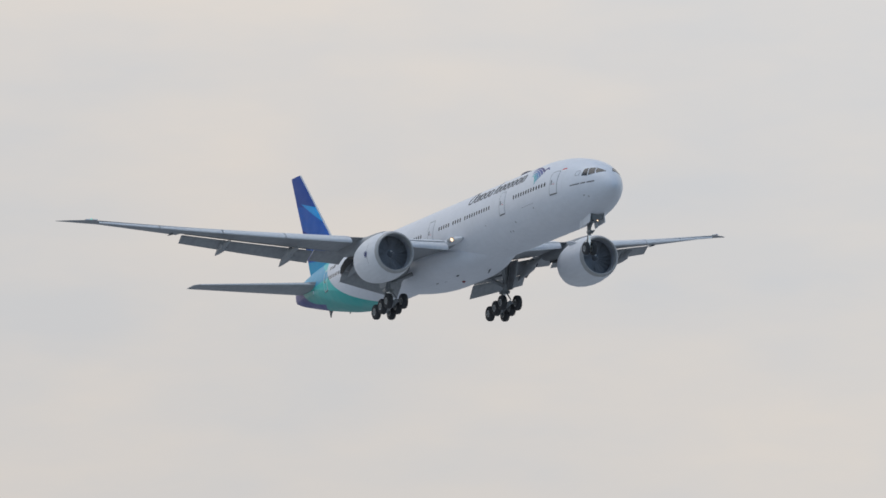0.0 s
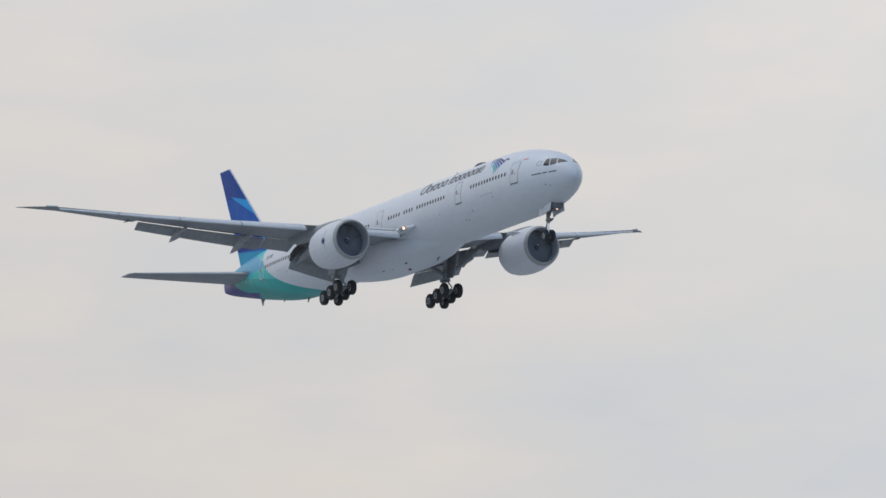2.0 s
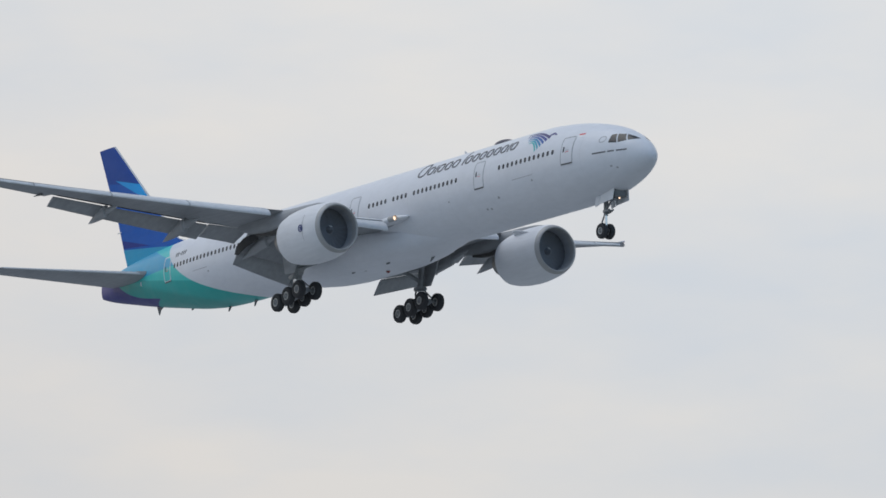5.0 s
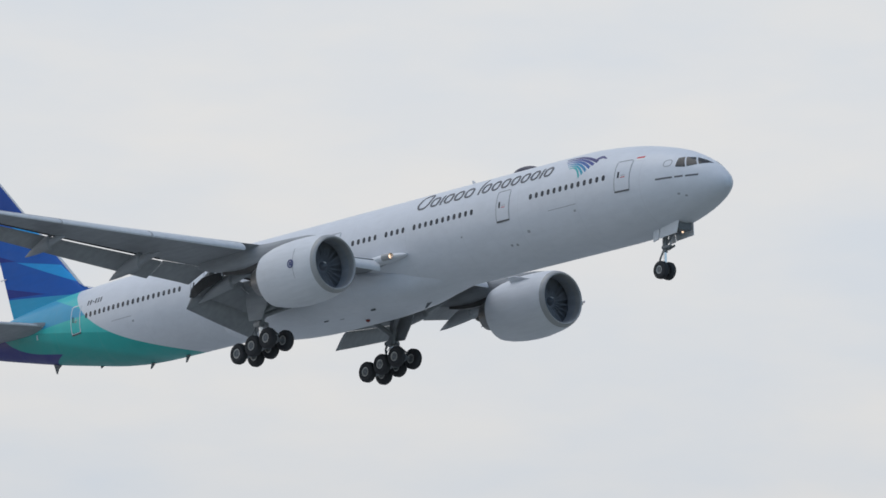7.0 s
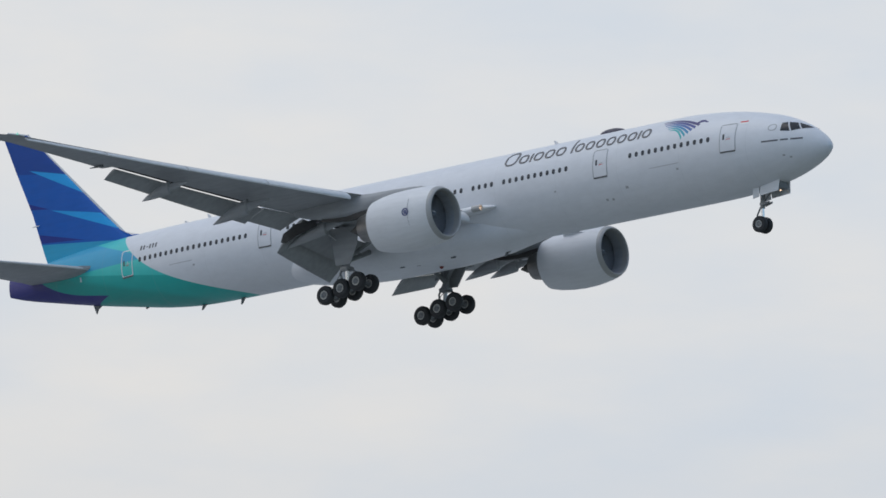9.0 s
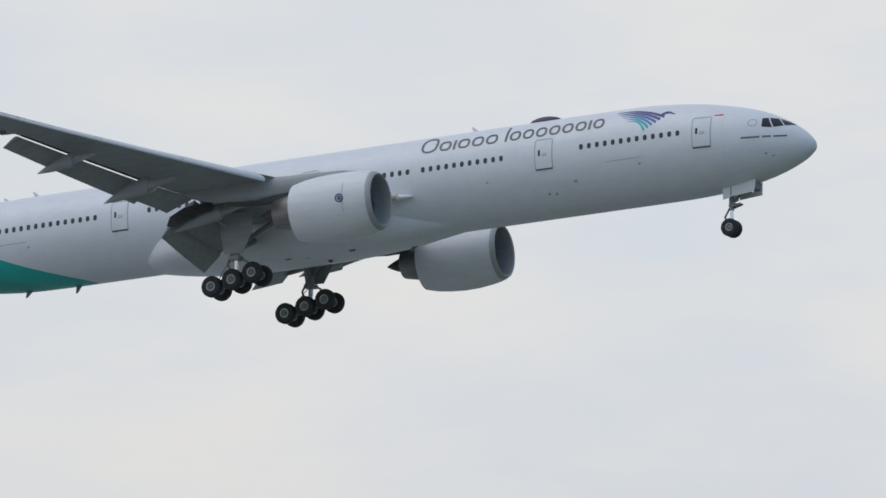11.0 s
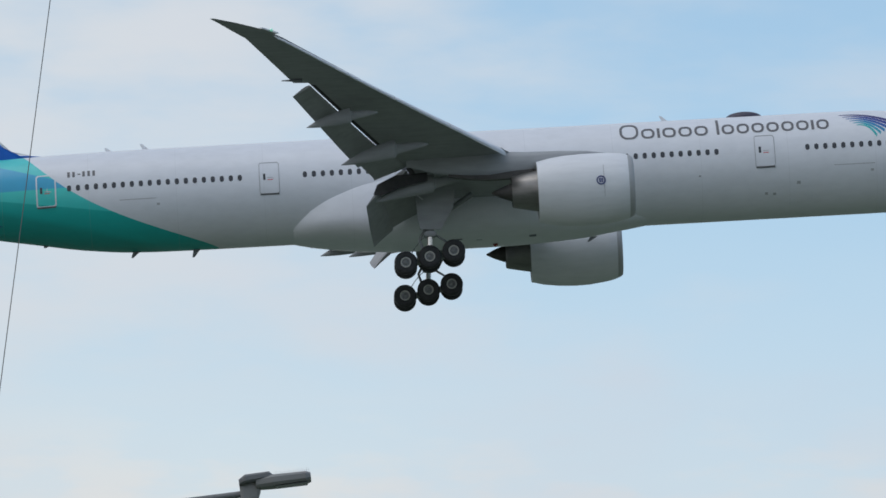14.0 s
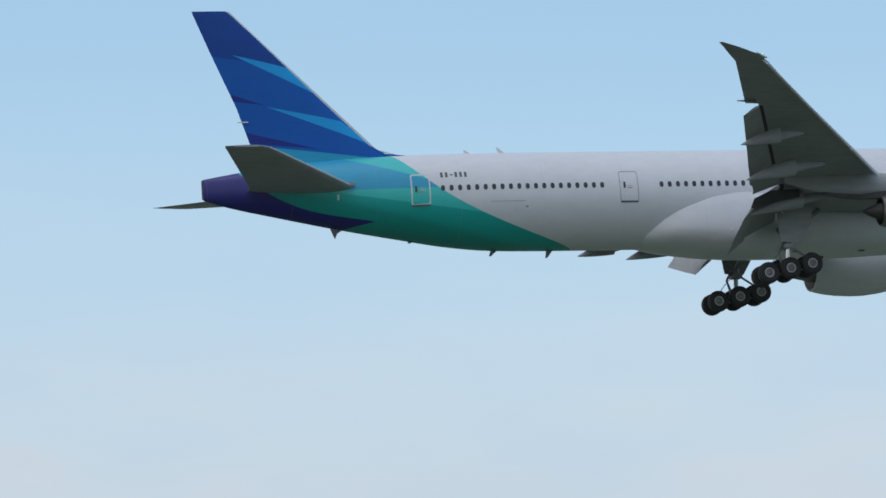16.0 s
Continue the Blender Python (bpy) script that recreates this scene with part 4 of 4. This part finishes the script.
def wheel_meshes(r, w, hub):
    bm = bmesh.new()
    revolve(bm, [(-w * 0.42, hub), (-w * 0.5, hub + 0.06), (-w * 0.5, r - 0.14), (-w * 0.42, r - 0.05), (-w * 0.25, r), (w * 0.25, r), (w * 0.42, r - 0.05), (w * 0.5, r - 0.14), (w * 0.5, hub + 0.06), (w * 0.42, hub)], (0, 0, 0), "Y", 36)
    t = bpy.data.meshes.new("tyre")
    bm.to_mesh(t)
    bm.free()
    t.materials.append(M["rubber"])
    bm = bmesh.new()
    revolve(bm, [(-w * 0.40, 0.01), (-w * 0.40, hub * 0.34), (-w * 0.26, hub * 0.42), (-w * 0.26, hub * 0.72), (-w * 0.44, hub * 0.86), (-w * 0.44, hub + 0.02), (w * 0.44, hub + 0.02), (w * 0.44, hub * 0.86), (w * 0.26, hub * 0.72), (w * 0.26, hub * 0.42), (w * 0.40, hub * 0.34), (w * 0.40, 0.01)], (0, 0, 0), "Y", 28)
    h = bpy.data.meshes.new("wheel_hub")
    bm.to_mesh(h)
    bm.free()
    h.materials.append(M["steel"])
    bm = bmesh.new()
    side_ring = [(0.42, 0.80), (0.47, 0.84), (0.47, 1.0), (0.42, 1.04)]
    revolve(bm, [(-w * a, hub * r) for a, r in side_ring] + [(w * a, hub * r) for a, r in side_ring[::-1]], (0, 0, 0), "Y", 28)
    g = bpy.data.meshes.new("rim")
    bm.to_mesh(g)
    bm.free()
    g.materials.append(M["hub"])
    for me in (t, h, g):
        me.polygons.foreach_set("use_smooth", [True] * len(me.polygons))
    return t, h, g


MAIN_WHEEL = wheel_meshes(0.68, 0.50, 0.30)
NOSE_WHEEL = wheel_meshes(0.56, 0.38, 0.24)


def put_wheel(meshes, place, parent):
    for name, me in zip(("tyre", "wheel_hub", "rim"), meshes):
        ob = new(name, me)
        ob.parent = parent
        ob.matrix_local = Matrix.Translation(place)


def build_main_gear(side):
    y = side * 5.50
    top, pivot = Vector((-37.0, side * 5.9, -1.3)), Vector((-37.27, y, -5.58))
    front, rear = Vector((-35.85, y, -5.37)), Vector((-38.70, y, -5.93))
    bm = bmesh.new()
    tube(bm, top, top.lerp(pivot, 0.70), 0.27, 0.24, 18)
    gear = smooth(part("main_gear_leg", bm, M["steel"], aeroplane, "six-wheel main gear leg hanging extended"), 50)
    bm = bmesh.new()
    tube(bm, top.lerp(pivot, 0.68), pivot, 0.16, 0.16, 16)
    smooth(part("oleo", bm, M["oleo"], gear, "bright oleo piston"))
    bm = bmesh.new()
    tube(bm, front + Vector((0.1, 0, 0.02)), rear - Vector((0.1, 0, 0.02)), 0.20, 0.20, 14)
    block(bm, pivot, (0.55, 0.42, 0.42), 0.08)
    for p in (front, Vector((-37.27, y, -5.65)), rear):
        tube(bm, p + Vector((0, -0.85, 0)), p + Vector((0, 0.85, 0)), 0.09, 0.09, 12)
    smooth(part("truck_beam", bm, M["steel"], gear), 50)
    for p in (front, Vector((-37.27, y, -5.65)), rear):
        for o in (-0.72, 0.72):
            put_wheel(MAIN_WHEEL, p + Vector((0, o, 0)), gear)
    # stays, torque links, hoses
    bm = bmesh.new()
    tube(bm, (-34.6, side * 4.4, -1.7), top.lerp(pivot, 0.52), 0.17, 0.13)
    part("drag_stay", bm, M["steel"], gear)
    bm = bmesh.new()
    tube(bm, (-36.9, side * 3.0, -2.6), top.lerp(pivot, 0.56), 0.20, 0.15)
    part("side_stay", bm, M["steel"], gear)
    bm = bmesh.new()
    tube(bm, (-36.95, side * 4.15, -3.05), top.lerp(pivot, 0.30), 0.09, 0.09)
    part("jury_stay", bm, M["steel"], gear)
    bm = bmesh.new()
    block(bm, top.lerp(pivot, 0.68), (0.72, 0.80, 0.30), 0.06)
    part("leg_collar", bm, M["steel"], gear)
    bm = bmesh.new()
    mid = top.lerp(pivot, 0.72) + Vector((-0.62, 0, -0.1))
    tube(bm, top.lerp(pivot, 0.56) + Vector((-0.2, 0, 0)), mid, 0.10, 0.07)
    tube(bm, mid, pivot + Vector((-0.25, 0, 0.1)), 0.07, 0.10)
    part("torque_link", bm, M["steel"], gear)
    bm = bmesh.new()
    tube(bm, top.lerp(pivot, 0.66) + Vector((0.15, 0, 0)), front + Vector((0.25, 0, 0.25)), 0.07, 0.06)
    part("tilt_actuator", bm, M["steel"], gear)
    bm = bmesh.new()
    a, b = top.lerp(pivot, 0.70) + Vector((-0.25, side * 0.15, 0)), rear + Vector((0.2, side * 0.2, 0.35))
    knots = [a + (b - a) * t + Vector((0, 0, 0.14 * math.sin(math.pi * t))) for t in [k / 8 for k in range(9)]]
    for p, q in zip(knots, knots[1:]):
        tube(bm, p, q, 0.025, 0.025, 6)
    part("brake_hose", bm, M["dark_grey"], gear)
    # door along the leg
    bm = bmesh.new()
    slab(bm, [(-35.55, side * 6.35, -1.5), (-37.95, side * 6.35, -1.35), (-37.9, side * 6.18, -2.9), (-37.75, side * 6.12, -3.95), (-36.5, side * 6.12, -4.02), (-35.75, side * 6.2, -2.8)], 0.08)
    part("gear_door", bm, M["grey"], gear, "grey gear door along the leg")


def build_nose_gear():
    bm = bmesh.new()
    tube(bm, (-5.75, 0, -2.6), (-5.86, 0, -4.35), 0.19, 0.16, 16)
    gear = smooth(part("nose_gear_leg", bm, M["steel"], aeroplane, "twin-wheel nose gear leg"), 50)
    bm = bmesh.new()
    block(bm, (-5.72, 0, -4.05), (0.55, 0.40, 0.22), 0.04)
    part("steering_collar", bm, M["steel"], gear)
    for o in (-0.2, 0.2):
        bm = bmesh.new()
        tube(bm, (-5.75, o, -4.14), (-5.18, o * 0.8, -4.02), 0.09, 0.07, 10)
        part("steering_actuator", bm, M["steel"], gear)
    bm = bmesh.new()
    tube(bm, (-5.86, 0, -4.3), (-5.9, 0, -5.46), 0.105, 0.105, 14)
    smooth(part("oleo", bm, M["oleo"], gear, "bright oleo piston"))
    bm = bmesh.new()
    tube(bm, (-5.9, -0.5, -5.46), (-5.9, 0.5, -5.46), 0.07)
    part("axle", bm, M["steel"], gear)
    for o in (-0.32, 0.32):
        put_wheel(NOSE_WHEEL, (-5.95, o, -5.46), gear)
    bm = bmesh.new()
    tube(bm, (-6.0, 0, -4.2), (-6.35, 0, -4.75), 0.06)
    tube(bm, (-6.35, 0, -4.75), (-6.0, 0, -5.2), 0.06)
    part("torque_link", bm, M["steel"], gear)
    bm = bmesh.new()
    tube(bm, (-4.6, 0, -2.9), (-5.75, 0, -3.9), 0.08)
    part("drag_stay", bm, M["steel"], gear)
    for side in (-1, 1):
        bm = bmesh.new()
        slab(bm, [(-3.95, side * 0.62, -2.72), (-5.55, side * 0.62, -2.95), (-5.55, side * 0.72, -3.62), (-4.05, side * 0.72, -3.50)], 0.05)
        part("bay_door", bm, M["white"], gear, "pale nose-gear door hanging open")
        bm = bmesh.new()
        slab(bm, [(-5.62, side * 0.62, -2.95), (-6.15, side * 0.62, -3.0), (-6.12, side * 0.70, -3.75), (-5.62, side * 0.72, -3.66)], 0.05)
        part("bay_door", bm, M["white"], gear)
        bm = bmesh.new()
        tube(bm, (-4.50, side * 0.22, -3.26), (-4.72, side * 0.22, -3.24), 0.11, 0.09, 14)
        part("taxi_lamp", bm, M["steel"], gear)
        bm = bmesh.new()
        tube(bm, (-4.485, side * 0.22, -3.26), (-4.498, side * 0.22, -3.26), 0.08, 0.08, 14)
        part("lamp_lens", bm, M["lamp_warm"] if side > 0 else M["cockpit"], gear)
    bm = bmesh.new()
    block(bm, (-5.05, 0, -2.95), (2.0, 1.05, 0.6), 0.03)
    part("wheel_bay", bm, M["dark_grey"], gear)


for s in (-1, 1):
    build_main_gear(s)
build_nose_gear()

# ---------------------------------------------------------------- ground and street furniture
bm = bmesh.new()
bmesh.ops.create_circle(bm, cap_ends=True, segments=96, radius=4200)
ground = tagged(part("ground", bm, M["ground"], None), "flat green grassland with an unseen pale area added to bounce light", "ground", kind="structure")


def build_pole():
    bm = bmesh.new()
    x, y, h = POLE
    revolve(bm, [(0, 0.13), (0.25, 0.13), (0.27, 0.085), (h - 0.33, 0.062), (h - 0.32, 0.052), (h - 0.31, 0.044), (h - 0.06, 0.042)], (x, y, 0), "Z", 20, True)
    pole = smooth(part("steel_pole", bm, M["pole"], None), 40)
    tagged(pole, "slim grey stepped steel pole with a dark cap", "pole")
    bm = bmesh.new()
    revolve(bm, [(h - 0.06, 0.046), (h - 0.01, 0.046), (h, 0.038)], (x, y, 0), "Z", 20, True)
    part("pole_cap", bm, M["dark_grey"], pole, "dark cap")


def build_cable():
    (x0, y0, z0), (x1, y1, z1) = CABLE
    bm = bmesh.new()
    tube(bm, (x0, y0, z0), (x1, y1, z1), 0.0032, 0.0032, 8)
    cable = part("stay_cable", bm, M["cable"], None)
    tagged(cable, "thin grey stay cable slanting up from the ground", "cable")
    bm = bmesh.new()
    block(bm, (x0, y0, 0.06), (0.25, 0.25, 0.16), 0.03)
    part("anchor_block", bm, M["lamp_case"], cable)


def build_street_lamp():
    x, y, z = LAMP  # the outer end of the lamp head, underside
    m = Matrix.Translation((x, y, z)) @ Matrix.Rotation(radians(-7.0), 4, "Y")
    joint = Vector((x - 0.56, y, z - 0.105))
    arm_end = joint + Vector((-2.0, 0, -0.26))

    def tapered(rows):
        """A closed body from rows of (x, half width, underside, top) in the head's own space."""
        bm = bmesh.new()
        rings = []
        for px, w, lo, hi in rows:
            e = (hi - lo) * 0.25
            rings.append([m @ Vector((px, q * w, k)) for q, k in ((-0.86, lo), (-1, lo + e), (-1, hi - e), (-0.86, hi), (0.86, hi), (1, hi - e), (1, lo + e), (0.86, lo))])
        loft(bm, rings)
        return bm

    bm = bmesh.new()
    revolve(bm, [(0, 0.16), (0.3, 0.16), (0.32, 0.10), (arm_end.z, 0.06), (arm_end.z + 0.06, 0.05)], (arm_end.x, y, 0), "Z", 20, True)
    lamp = smooth(part("street_lamp", bm, M["pole"], None), 40)
    tagged(lamp, "grey flat-headed street lamp with bird spikes on top", "street lamp")
    bm = bmesh.new()
    tube(bm, arm_end, joint + Vector((0.05, 0, 0.01)), 0.034, 0.027, 14)
    smooth(part("arm", bm, M["pole"], lamp), 40)
    head = part("lamp_head", tapered(((0.0, 0.10, 0.012, 0.066), (-0.04, 0.125, 0.0, 0.076), (-0.30, 0.13, -0.006, 0.080), (-0.44, 0.10, -0.004, 0.070))), M["lamp_case"], lamp, "flat grey lamp head")
    part("gear_case", tapered(((-0.30, 0.09, 0.070, 0.086), (-0.33, 0.11, 0.056, 0.112), (-0.52, 0.12, 0.040, 0.108), (-0.575, 0.09, 0.030, 0.078))), M["pole"], head, "darker driver case")
    part("bracket", tapered(((-0.41, 0.05, -0.02, 0.05), (-0.44, 0.06, -0.10, 0.05), (-0.55, 0.06, -0.13, 0.05), (-0.575, 0.05, -0.12, 0.05))), M["lamp_case"], head)
    bm = bmesh.new()
    block(bm, (-0.16, 0, -0.006), (0.26, 0.18, 0.010), 0.003)
    bmesh.ops.transform(bm, matrix=m, verts=bm.verts[:])
    part("lens_plate", bm, M["cockpit"], head)
    for k in range(17):
        bm = bmesh.new()
        xx = -0.012 - 0.0175 * k
        tube(bm, (xx, 0.02 * (-1) ** k, 0.070), (xx + 0.004, 0.03 * (-1) ** k, 0.115), 0.0026, 0.0014, 5)
        bmesh.ops.transform(bm, matrix=m, verts=bm.verts[:])
        part("bird_spike", bm, M["slat"], head)
    for xx in (-0.52, -0.46):
        bm = bmesh.new()
        tube(bm, (xx, 0, -0.11), (xx, 0, -0.165), 0.006, 0.006, 6)
        bmesh.ops.transform(bm, matrix=m, verts=bm.verts[:])
        part("bracket_bolt", bm, M["pole"], head)


POLE = (-3.44, 55.0, 10.79)
CABLE = ((-3.67, 45.0, 0.0), (-1.33, 45.0, 20.0))
LAMP = (-0.525, 52.0, 9.445)
build_pole()
build_cable()
build_street_lamp()


# ---------------------------------------------------------------- flight
def motions():
    walk(aeroplane, [(r[0], pose(r[1], r[2], r[3], 0, -PITCH, 0)) for r in ROWS])


motions()
